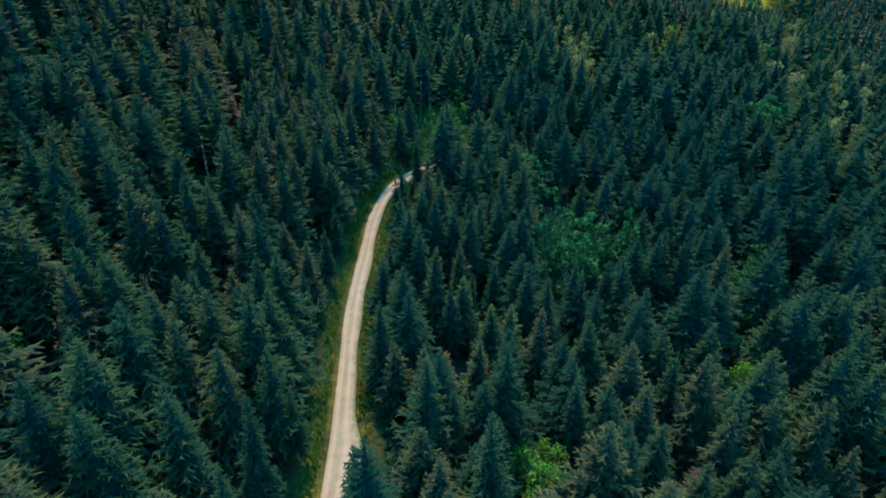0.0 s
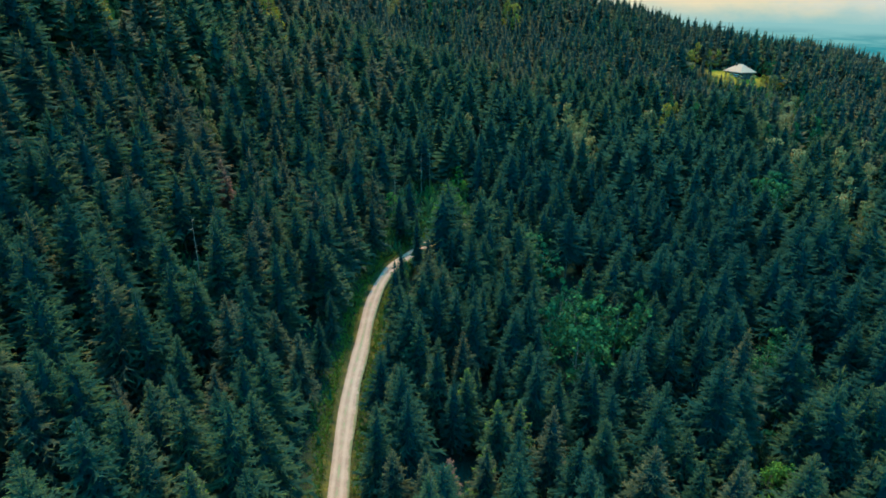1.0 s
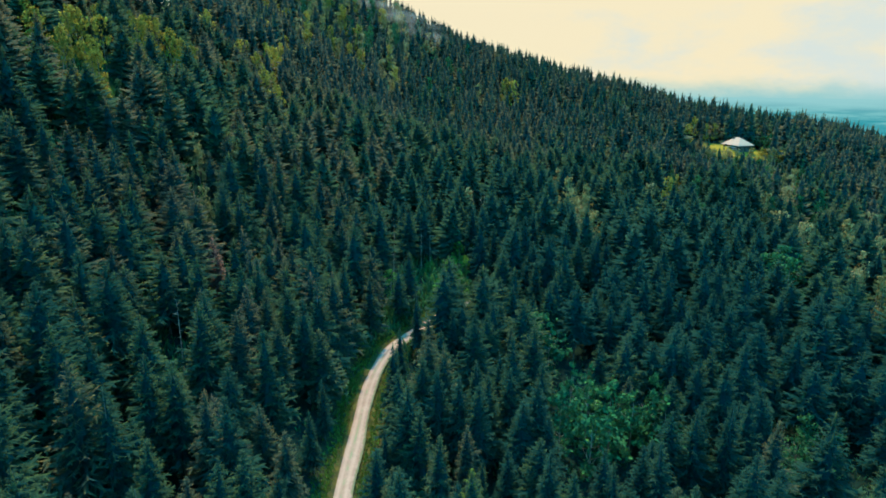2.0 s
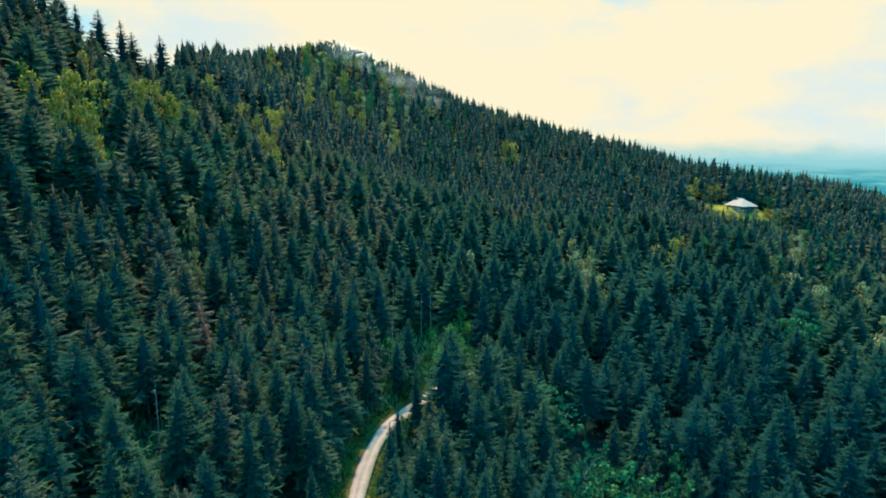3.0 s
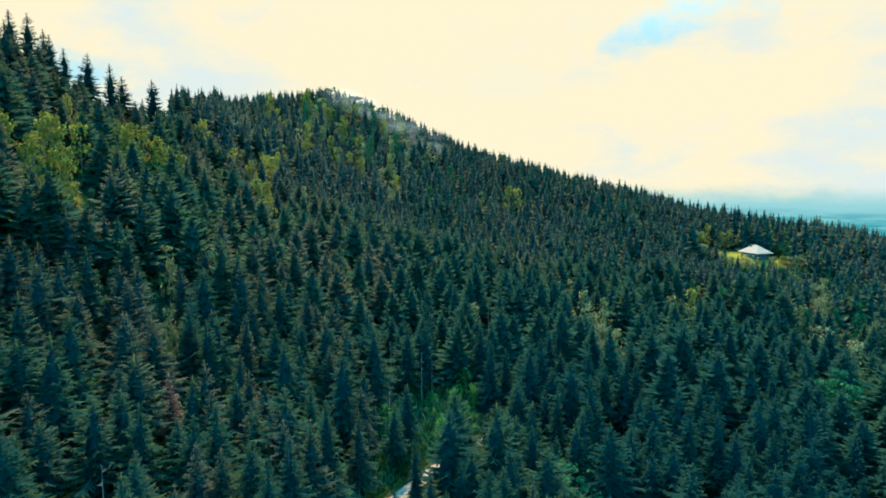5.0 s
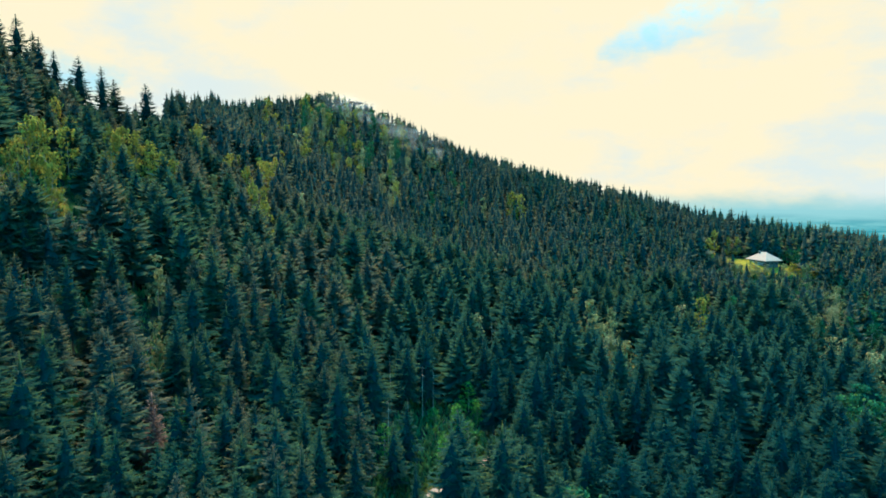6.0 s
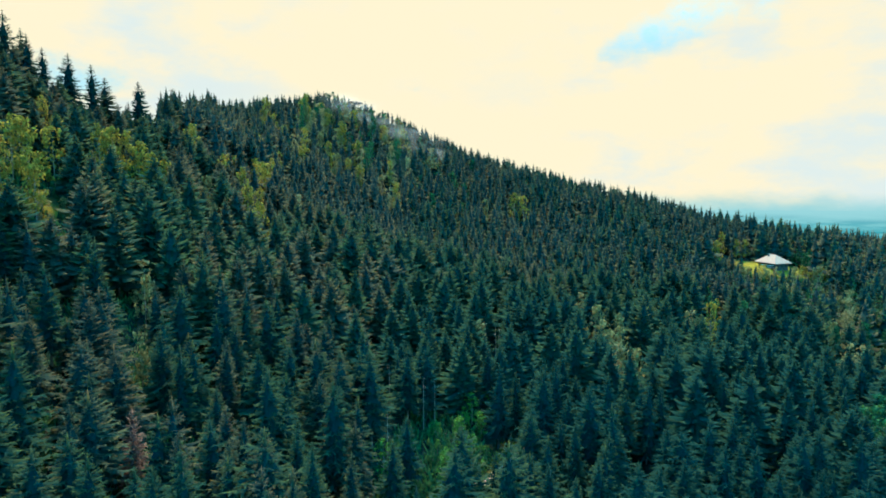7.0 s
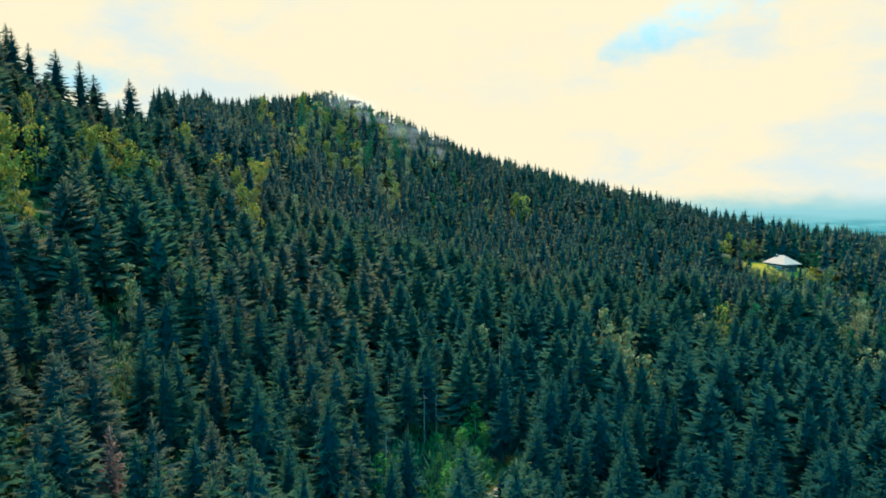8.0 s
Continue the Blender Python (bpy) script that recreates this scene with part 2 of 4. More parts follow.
def road_line(step=1.5):
    pts = [Vector((x, y, 0)) for x, y in ROAD]
    out = []
    for i in range(1, len(pts) - 2):
        a, b, c_, d = pts[i - 1:i + 3]
        n = max(2, int((c_ - b).length / step))
        for j in range(n):
            t = j / n
            out.append(0.5 * (2 * b + (c_ - a) * t + (2 * a - 5 * b + 4 * c_ - d) * t * t + (3 * b - a - 3 * c_ + d) * t ** 3))
    return np.array([(p.x, p.y) for p in out])


LINE = road_line()


def off_road(x, y):
    """Distance to the road's middle."""
    x, y = np.asarray(x, float), np.asarray(y, float)
    return np.sqrt(((x[..., None] - LINE[:, 0]) ** 2 + (y[..., None] - LINE[:, 1]) ** 2).min(-1))


def mesh_object(name, verts, faces, mat, parent=None, attrs=None, smooth=False):
    """One mesh from arrays; attrs: point attributes."""
    me = bpy.data.meshes.new(name)
    verts, faces = np.asarray(verts, np.float32), np.asarray(faces, np.int32)
    side = faces.shape[1]
    me.vertices.add(len(verts))
    me.vertices.foreach_set("co", verts.ravel())
    me.loops.add(faces.size)
    me.loops.foreach_set("vertex_index", faces.ravel())
    me.polygons.add(len(faces))
    me.polygons.foreach_set("loop_start", np.arange(0, faces.size, side, dtype=np.int32))
    me.update(calc_edges=True)
    for key, values in (attrs or {}).items():
        me.attributes.new(key, "FLOAT", "POINT").data.foreach_set("value", np.asarray(values, np.float32))
    if smooth:
        me.polygons.foreach_set("use_smooth", np.ones(len(faces), bool))
    me.materials.append(mat)
    ob = new(name, me)
    ob.parent = parent
    return ob


def part(name, bm, mat, parent, label=""):
    me = bpy.data.meshes.new(name)
    bm.to_mesh(me)
    bm.free()
    me.materials.append(mat)
    ob = new(name, me)
    ob.parent = parent
    return tagged(ob, label)


HOUSE = (184.0, 358.0)
CLEARINGS = [(184, 356, 17, 11), (171, 360, 6, 8), (174, 348, 8, 4), (204, 364, 8, 6), (-102, 217, 5, 3)]      # x, y, half length, half width


def meadow(x, y):
    """1 in the open meadows, 0 in the wood."""
    m = np.zeros_like(np.asarray(x, float))
    for cx, cy, a, b in CLEARINGS:
        m = np.maximum(m, np.clip(1.6 - 1.2 * np.hypot((x - cx) / a, (y - cy) / b), 0, 1))
    return m


def spread(lo, hi, step, reach):
    """Even steps from lo to hi, then ever longer ones out to reach."""
    mid = list(np.arange(lo, hi + step, step))
    out, s = [], step
    while (out[-1] if out else 0) < reach:
        s *= 1.45
        out.append((out[-1] if out else 0) + s)
    return np.array([lo - o for o in reversed(out)] + mid + [mid[-1] + o for o in out])


xs, ys = spread(-330, 400, 5.0, 4200), spread(-90, 720, 5.0, 4000)
gx, gy = np.meshgrid(xs, ys)
gz = land(gx, gy)
near = (np.abs(gx) < 420) & (gy > -100) & (gy < 740)
bumps = 0.5 * np.sin(gx * 0.21 + 1.3 * np.sin(gy * 0.13)) * np.sin(gy * 0.19 + np.sin(gx * 0.11))
away = np.full(gx.shape, 99.0)
strip = near & (gx > -60) & (gx < 90) & (gy < 250)
away[strip] = off_road(gx[strip], gy[strip])
gz = gz + np.where(near, bumps * np.clip((away - 3) / 6, 0, 1), 0)
gz -= 0.35 * np.clip(1.6 - away / 4, 0, 1)
ny, nx = gx.shape
idx = np.arange(nx * ny).reshape(ny, nx)
quads = np.stack([idx[:-1, :-1], idx[:-1, 1:], idx[1:, 1:], idx[1:, :-1]], -1).reshape(-1, 4)
out_there = np.clip((np.hypot(np.maximum(np.abs(gx - 35) - 365, 0), np.maximum(np.abs(gy - 315) - 405, 0)) - 150) / 300, 0, 1)
turfy = np.maximum(meadow(gx, gy), 0.22 * np.clip(2.4 - away / 2.2, 0, 1))
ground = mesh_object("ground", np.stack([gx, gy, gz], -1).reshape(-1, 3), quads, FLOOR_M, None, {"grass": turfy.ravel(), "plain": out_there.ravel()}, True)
tagged(ground, "dark needle-strewn forest floor with yellowish meadow patches", "ground", kind="structure")

# road
cross = np.array([-1.15, -1, -0.7, -0.42, -0.15, 0, 0.15, 0.42, 0.7, 1, 1.15])
dip = np.array([-0.22, -0.02, 0.03, 0.0, 0.05, 0.06, 0.05, 0.0, 0.03, -0.02, -0.22])
tang = np.gradient(LINE, axis=0)
tang /= np.linalg.norm(tang, axis=1)[:, None]
side_way = np.stack([tang[:, 1], -tang[:, 0]], -1)
half = 1.65 + 0.12 * np.sin(np.arange(len(LINE)) * 0.5) + 0.1 * np.sin(np.arange(len(LINE)) * 0.17)
rv, ra = [], []
for i in range(len(LINE)):
    bulge = 1.7 * math.exp(-((LINE[i, 1] - 61) / 6.5) ** 2)      # a passing place on the east side
    for u, d in zip(cross, dip):
        reach = half[i] * u + (bulge * max(0.0, u))
        p = LINE[i] + side_way[i] * reach
        rv.append((p[0], p[1], float(land(LINE[i, 0], LINE[i, 1])) + 0.12 + d))
        ra.append(u)
n = len(cross)
rq = [(i * n + j, i * n + j + 1, (i + 1) * n + j + 1, (i + 1) * n + j) for i in range(len(LINE) - 1) for j in range(n - 1)]
road = mesh_object("road", rv, rq, GRAVEL, None, {"across": ra}, True)
tagged(road, "narrow pale gravel forest road with two worn wheel tracks", "road", kind="structure")

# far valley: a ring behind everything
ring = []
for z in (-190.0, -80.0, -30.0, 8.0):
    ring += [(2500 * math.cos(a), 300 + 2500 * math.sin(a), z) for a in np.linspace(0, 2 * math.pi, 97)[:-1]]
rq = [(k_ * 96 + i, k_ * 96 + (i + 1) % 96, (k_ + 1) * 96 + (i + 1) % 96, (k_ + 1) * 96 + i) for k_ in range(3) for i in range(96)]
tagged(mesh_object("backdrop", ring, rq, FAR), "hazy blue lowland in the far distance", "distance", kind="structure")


# ---- trees ----
class Shape:
    """Gathers triangles with a tip value per corner."""

    def __init__(self):
        self.v, self.f, self.tip, self.count = [], [], [], 0

    def add(self, verts, faces, tip):
        verts = np.asarray(verts, float).reshape(-1, 3)
        self.f.append(np.asarray(faces, int).reshape(-1, 3) + self.count)
        self.v.append(verts)
        self.tip.append(np.broadcast_to(np.asarray(tip, float), (len(verts),)))
        self.count += len(verts)

    def arrays(self):
        return np.concatenate(self.v), np.concatenate(self.f), np.concatenate(self.tip)


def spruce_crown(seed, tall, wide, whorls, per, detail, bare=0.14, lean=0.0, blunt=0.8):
    """Whorls of drooping boughs on an uneven, tapering crown. detail 3: boughs with side twigs; 2: many narrow boughs;
    1: fewer broad ones.
    The tip value puts light into the colour: high on shoot ends and towards the top, low within."""
    r_ = np.random.RandomState(seed)
    s = Shape()
    lop, lop2, thin_side = r_.uniform(0, 2 * math.pi, 3)
    for k_ in range(whorls):
        u = (k_ + r_.uniform(0.1, 0.9)) / whorls
        z = tall * (bare + (0.985 - bare) * u)
        profile = (1 - u) ** blunt * min(1.0, 0.62 + u * 3.0) * r_.uniform(0.86, 1.12)
        # tips painted brighter towards the top, as if sunlit
        top_lit = 0.55 + 0.45 * u ** 0.7
        count = max(3, int(round(per * (1 - 0.5 * u))))
        turn = r_.uniform(0, 2 * math.pi)
        for b in range(count):
            a = turn + b * 2 * math.pi / count + r_.uniform(-0.4, 0.4)
            lobe = 1 + 0.17 * math.cos(a - lop) + 0.13 * math.cos(2 * a - lop2 + 4 * u) + 0.08 * math.cos(3 * a + lop2 - 9 * u)
            r = wide * profile * r_.uniform(0.55, 1.2) * lobe + 0.2
            if r_.rand() < (0.3 if math.cos(a - thin_side) > 0.8 and u < 0.6 else 0.06):
                r *= 0.5
            sag = 0.46 * (1 - u) ** 0.8 - 0.34 * u + r_.uniform(-0.12, 0.12)
            o = np.array((math.cos(a), math.sin(a), 0.0))
            n_ = np.array((-math.sin(a), math.cos(a), 0.0))
            z0 = z + r_.uniform(-1.0, 1.0) * (1 - u) * tall / whorls

            def at_(t):
                return o * (r * t) + np.array((lean * z0, 0, z0 + r * (-sag * t + 0.17 * t * t * t)))

            if detail == 3:
                base, mid, end = at_(0.05), at_(0.6), at_(1.0)
                fat = 0.045 * r + 0.06
                s.add([base, mid + n_ * fat - (0, 0, 0.08 * r), end, mid - n_ * fat - (0, 0, 0.08 * r), mid + (0, 0, 0.03 * r)], [(0, 1, 4), (4, 1, 2), (0, 4, 3), (4, 2, 3)], np.array([0, 0.4, 1, 0.4, 0.45]) * top_lit)
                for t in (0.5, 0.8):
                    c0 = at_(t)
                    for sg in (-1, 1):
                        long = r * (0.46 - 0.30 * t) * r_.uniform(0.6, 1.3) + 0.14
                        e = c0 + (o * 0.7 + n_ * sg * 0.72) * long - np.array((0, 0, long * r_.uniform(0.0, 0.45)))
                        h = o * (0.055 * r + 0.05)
                        s.add([c0 - h, c0 + h, e], [(0, 1, 2)], np.array([t * 0.4, t * 0.4, 0.45 + 0.55 * t]) * top_lit)
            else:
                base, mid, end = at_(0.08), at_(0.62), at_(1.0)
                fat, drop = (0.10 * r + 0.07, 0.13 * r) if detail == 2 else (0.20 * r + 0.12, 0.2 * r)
                s.add([base, mid + n_ * fat - (0, 0, drop), end, mid - n_ * fat * r_.uniform(0.7, 1.2) - (0, 0, drop)], [(0, 1, 2), (0, 2, 3)], np.array([0.1, 0.5, 0.85, 0.5]) * (top_lit if detail == 2 else min(1.0, top_lit * 1.25)))
    # leader
    foot, spike = tall * 0.87, 0.016 * tall
    s.add([(lean * foot - spike, 0, foot), (lean * foot + spike * 0.5, spike * 0.87, foot), (lean * foot + spike * 0.5, -spike * 0.87, foot), (lean * tall, 0, tall * 1.01)], [(0, 1, 3), (1, 2, 3), (2, 0, 3)], [0.4, 0.4, 0.4, 0.9])
    # dense inner needles, coloured dark as if shaded: ragged skirts, one over the other
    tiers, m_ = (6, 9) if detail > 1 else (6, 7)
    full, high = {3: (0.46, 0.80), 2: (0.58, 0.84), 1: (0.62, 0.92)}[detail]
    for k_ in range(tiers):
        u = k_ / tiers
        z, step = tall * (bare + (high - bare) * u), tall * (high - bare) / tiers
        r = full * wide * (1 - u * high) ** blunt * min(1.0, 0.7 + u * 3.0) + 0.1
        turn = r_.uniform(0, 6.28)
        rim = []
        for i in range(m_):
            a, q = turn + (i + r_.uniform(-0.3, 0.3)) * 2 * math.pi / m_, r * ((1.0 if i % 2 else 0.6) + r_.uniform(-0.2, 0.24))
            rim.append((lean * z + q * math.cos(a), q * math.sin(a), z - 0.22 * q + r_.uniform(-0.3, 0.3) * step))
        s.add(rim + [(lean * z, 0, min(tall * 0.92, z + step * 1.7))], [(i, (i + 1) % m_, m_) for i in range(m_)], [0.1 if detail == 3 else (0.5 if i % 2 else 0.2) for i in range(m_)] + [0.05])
    return s.arrays()


def trunk_shape(tall, radius, limbs=0, seed=0, sides=6):
    """A tapered trunk, with limbs for broad-leaved trees."""
    r_ = np.random.RandomState(seed)
    s = Shape()

    def tube(path, rad, m_):
        v = []
        for p, q in zip(path, rad):
            v += [(p[0] + q * math.cos(i * 2 * math.pi / m_), p[1] + q * math.sin(i * 2 * math.pi / m_), p[2]) for i in range(m_)]
        f = []
        for k_ in range(len(path) - 1):
            for i in range(m_):
                a, b = k_ * m_ + i, k_ * m_ + (i + 1) % m_
                f += [(a, b, b + m_), (a, b + m_, a + m_)]
        s.add(v, f, 0.0)

    tube([(0, 0, -0.8), (0, 0, 0.6), (0.04, 0.03, tall * 0.5), (0, 0, tall)], [radius * 1.35, radius, radius * 0.62, radius * 0.08], sides)
    for i in range(limbs):
        a, z = r_.uniform(0, 2 * math.pi), tall * r_.uniform(0.25, 0.6)
        l = tall * r_.uniform(0.22, 0.38)
        tube([(0, 0, z), (math.cos(a) * l * 0.5, math.sin(a) * l * 0.5, z + l * 0.35), (math.cos(a) * l, math.sin(a) * l, z + l * 0.85)], [radius * 0.4, radius * 0.25, radius * 0.05], 4)
    return s.arrays()


def leafy_crown(seed, tall, wide, leaves, size, start=0.22):
    """Many small leaf sprays in uneven clumps along a broken outline; shade is put into the tip value, light outside
    and dark within.
    """
    r_ = np.random.RandomState(seed)
    s = Shape()
    lobes = []
    for i in range(26):
        u = r_.uniform(0, 1)
        a, d = r_.uniform(0, 2 * math.pi), wide * math.sqrt(r_.uniform(0.02, 1)) * (0.95 - 0.75 * abs(u - 0.32))
        lobes.append((math.cos(a) * d, math.sin(a) * d, tall * (start + (0.95 - start) * (0.04 + 0.92 * u)), wide * r_.uniform(0.13, 0.36)))
    lobes.append((0, 0, tall * 0.92, wide * 0.17))
    lobes = np.array(lobes)
    heart = np.array((0, 0, tall * (start + 0.45 * (1 - start))))
    for i in range(leaves):
        cx, cy, cz, cr = lobes[r_.randint(len(lobes))]
        if i % 7 == 0:      # sprays between the clumps
            cx, cy, cz, cr = np.array((cx, cy, cz, cr)) * 0.5 + lobes[r_.randint(len(lobes))] * 0.5
        way_ = r_.normal(size=3)
        way_ /= np.linalg.norm(way_)
        d = r_.uniform(0.25, 1.0) ** 0.5 * r_.uniform(0.85, 1.15)
        p = np.array((cx, cy, cz)) + way_ * cr * d * (1, 1, 0.8)
        n_ = way_ + r_.normal(size=3) * 0.5 + (0, 0, 0.35)
        n_ /= np.linalg.norm(n_)
        a_ = np.cross(n_, r_.normal(size=3))
        a_ /= np.linalg.norm(a_)
        b_ = np.cross(n_, a_)
        k_ = size * r_.uniform(0.45, 1.35)
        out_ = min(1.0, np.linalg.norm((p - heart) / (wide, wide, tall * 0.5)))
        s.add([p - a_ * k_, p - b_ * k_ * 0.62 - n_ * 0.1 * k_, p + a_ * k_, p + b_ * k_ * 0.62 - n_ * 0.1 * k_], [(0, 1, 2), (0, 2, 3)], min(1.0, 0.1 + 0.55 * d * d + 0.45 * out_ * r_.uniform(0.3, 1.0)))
    return s.arrays()


def make_tree(name, crown, mat, trunk, bark, label, category, group, tone_=0.5):
    """A tree as one thing: an Empty at its base with trunk and crown."""
    root = new(name)
    v, f, tip = trunk
    mesh_object("trunk", v, f, bark, root, {"tip": tip, "tone": np.zeros(len(v))})
    v, f, tip = crown
    mesh_object("crown", v, f, mat, root, {"tip": tip, "tone": np.full(len(v), tone_)})
    return tagged(root, label, category, group)


def stand(template, x, y, scale, turn, tilt=0.0, wide=1.0):
    m = Matrix.Translation((x, y, float(land(x, y)) - 0.15)) @ Matrix.Rotation(turn, 4, "Z") @ Matrix.Rotation(tilt, 4, "X")
    ob = copy_thing(template, m)
    ob.scale = (scale * wide, scale * wide, scale)
    return ob


def use_up(templates):
    """The patterns themselves go, their copies stay."""
    for t_ in templates:
        for o in list(t_.children_recursive) + [t_]:
            bpy.data.objects.remove(o)


rnd = random.Random(7)
TALL = 20.0
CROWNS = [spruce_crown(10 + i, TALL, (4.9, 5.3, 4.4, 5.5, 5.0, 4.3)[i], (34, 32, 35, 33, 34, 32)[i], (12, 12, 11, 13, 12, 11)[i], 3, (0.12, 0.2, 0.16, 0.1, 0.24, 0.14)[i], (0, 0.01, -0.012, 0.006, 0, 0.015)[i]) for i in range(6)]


def spruces(label, tone_):
    return [make_tree("spruce", crown, NEEDLES, trunk_shape(TALL * 0.97, 0.24), BARK, label, "spruce", "spruces of the wood", tone_) for crown in CROWNS]


SPRUCES = spruces("tall dark green spruce with drooping boughs in the dense wood", 0.5)
# a lit and a shaded copy of the same spruces, by tip colour
LIT_SPRUCES = spruces("tall brownish-tipped spruce, tips painted brighter for the sunlit slope", 0.9)
SHADED_SPRUCES = spruces("tall deep green spruce, painted darker for the shaded valley bottom", 0.1)
YOUNG = make_tree("young_spruce", spruce_crown(31, 14.0, 3.0, 20, 9, 3, 0.1), LARCH, trunk_shape(13.5, 0.2), BARK, "young bright olive-green conifer among darker spruces", "conifer", "bright young conifers")
BARE = make_tree("dying_spruce", spruce_crown(41, 16.0, 3.6, 26, 9, 3, 0.2), LEAF_RED, trunk_shape(15.8, 0.22), PALE_BARK, "dying reddish-brown spruce among green ones", "spruce", "dying spruces")

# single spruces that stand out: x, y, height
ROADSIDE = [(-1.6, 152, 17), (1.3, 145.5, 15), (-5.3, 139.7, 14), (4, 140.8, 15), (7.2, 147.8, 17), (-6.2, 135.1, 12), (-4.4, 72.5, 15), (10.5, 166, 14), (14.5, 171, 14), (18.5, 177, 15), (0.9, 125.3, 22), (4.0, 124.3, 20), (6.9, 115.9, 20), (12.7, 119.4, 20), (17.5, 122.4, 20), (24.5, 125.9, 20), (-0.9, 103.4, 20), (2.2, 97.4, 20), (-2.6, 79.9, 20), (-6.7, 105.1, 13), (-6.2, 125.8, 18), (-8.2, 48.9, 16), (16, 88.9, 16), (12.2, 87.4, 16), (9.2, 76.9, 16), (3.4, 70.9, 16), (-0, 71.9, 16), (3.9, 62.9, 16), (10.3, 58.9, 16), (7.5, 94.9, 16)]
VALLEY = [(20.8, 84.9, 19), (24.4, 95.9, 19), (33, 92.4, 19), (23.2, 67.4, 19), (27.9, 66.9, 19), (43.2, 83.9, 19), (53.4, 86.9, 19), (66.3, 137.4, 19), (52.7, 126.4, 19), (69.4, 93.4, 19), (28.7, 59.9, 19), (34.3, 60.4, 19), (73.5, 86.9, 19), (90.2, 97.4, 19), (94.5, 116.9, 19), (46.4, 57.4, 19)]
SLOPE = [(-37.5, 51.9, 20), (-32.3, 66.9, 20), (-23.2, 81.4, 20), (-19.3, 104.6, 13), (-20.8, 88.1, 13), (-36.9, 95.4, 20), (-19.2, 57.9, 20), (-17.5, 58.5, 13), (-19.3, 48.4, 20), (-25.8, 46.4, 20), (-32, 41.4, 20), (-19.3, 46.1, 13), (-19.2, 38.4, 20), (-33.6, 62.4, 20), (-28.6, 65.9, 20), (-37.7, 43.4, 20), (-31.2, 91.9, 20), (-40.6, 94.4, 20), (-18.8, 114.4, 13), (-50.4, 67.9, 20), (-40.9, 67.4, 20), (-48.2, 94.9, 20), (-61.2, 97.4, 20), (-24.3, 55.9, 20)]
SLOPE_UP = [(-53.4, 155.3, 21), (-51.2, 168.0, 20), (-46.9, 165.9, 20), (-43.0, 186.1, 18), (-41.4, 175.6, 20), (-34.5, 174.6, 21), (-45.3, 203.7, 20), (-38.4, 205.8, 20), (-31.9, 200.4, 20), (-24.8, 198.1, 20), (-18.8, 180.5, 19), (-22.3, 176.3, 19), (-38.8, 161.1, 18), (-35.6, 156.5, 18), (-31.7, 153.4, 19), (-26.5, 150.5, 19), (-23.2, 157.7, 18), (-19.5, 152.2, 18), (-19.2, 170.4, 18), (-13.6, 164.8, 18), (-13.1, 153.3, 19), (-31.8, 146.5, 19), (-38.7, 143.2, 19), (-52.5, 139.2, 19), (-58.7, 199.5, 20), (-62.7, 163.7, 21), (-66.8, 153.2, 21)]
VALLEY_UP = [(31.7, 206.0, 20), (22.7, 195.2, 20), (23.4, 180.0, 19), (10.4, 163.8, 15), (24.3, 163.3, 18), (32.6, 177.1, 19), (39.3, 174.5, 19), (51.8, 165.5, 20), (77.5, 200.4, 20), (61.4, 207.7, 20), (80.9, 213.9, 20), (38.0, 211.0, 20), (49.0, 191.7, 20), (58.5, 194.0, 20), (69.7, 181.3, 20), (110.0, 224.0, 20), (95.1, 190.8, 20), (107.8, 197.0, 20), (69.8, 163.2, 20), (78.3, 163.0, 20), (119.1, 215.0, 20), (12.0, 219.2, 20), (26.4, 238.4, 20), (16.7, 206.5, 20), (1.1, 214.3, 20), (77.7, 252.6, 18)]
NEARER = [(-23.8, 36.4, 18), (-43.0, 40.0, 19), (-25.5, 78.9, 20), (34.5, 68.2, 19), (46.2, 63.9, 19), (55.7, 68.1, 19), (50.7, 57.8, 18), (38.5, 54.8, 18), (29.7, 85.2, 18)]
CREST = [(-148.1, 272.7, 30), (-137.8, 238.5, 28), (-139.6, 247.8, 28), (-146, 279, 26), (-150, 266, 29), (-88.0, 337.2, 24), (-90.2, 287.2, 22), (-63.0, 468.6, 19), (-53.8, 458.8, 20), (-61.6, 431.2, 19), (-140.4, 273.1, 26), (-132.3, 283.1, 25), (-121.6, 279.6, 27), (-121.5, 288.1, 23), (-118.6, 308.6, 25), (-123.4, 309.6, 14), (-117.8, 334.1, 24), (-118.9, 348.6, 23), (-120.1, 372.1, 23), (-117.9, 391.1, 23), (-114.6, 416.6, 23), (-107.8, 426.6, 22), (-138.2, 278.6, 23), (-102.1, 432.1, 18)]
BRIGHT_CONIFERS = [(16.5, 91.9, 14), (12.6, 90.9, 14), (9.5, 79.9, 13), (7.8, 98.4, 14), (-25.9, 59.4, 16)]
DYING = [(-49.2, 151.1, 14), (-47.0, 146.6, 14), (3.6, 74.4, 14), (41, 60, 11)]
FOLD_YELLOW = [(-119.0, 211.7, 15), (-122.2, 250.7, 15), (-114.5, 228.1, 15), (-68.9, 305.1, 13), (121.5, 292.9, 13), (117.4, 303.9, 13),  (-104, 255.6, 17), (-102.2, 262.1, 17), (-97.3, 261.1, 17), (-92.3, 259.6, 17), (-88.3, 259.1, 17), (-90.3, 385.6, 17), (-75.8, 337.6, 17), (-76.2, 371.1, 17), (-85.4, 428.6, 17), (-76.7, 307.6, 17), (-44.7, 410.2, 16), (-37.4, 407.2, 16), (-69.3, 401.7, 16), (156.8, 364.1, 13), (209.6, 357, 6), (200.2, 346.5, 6)]
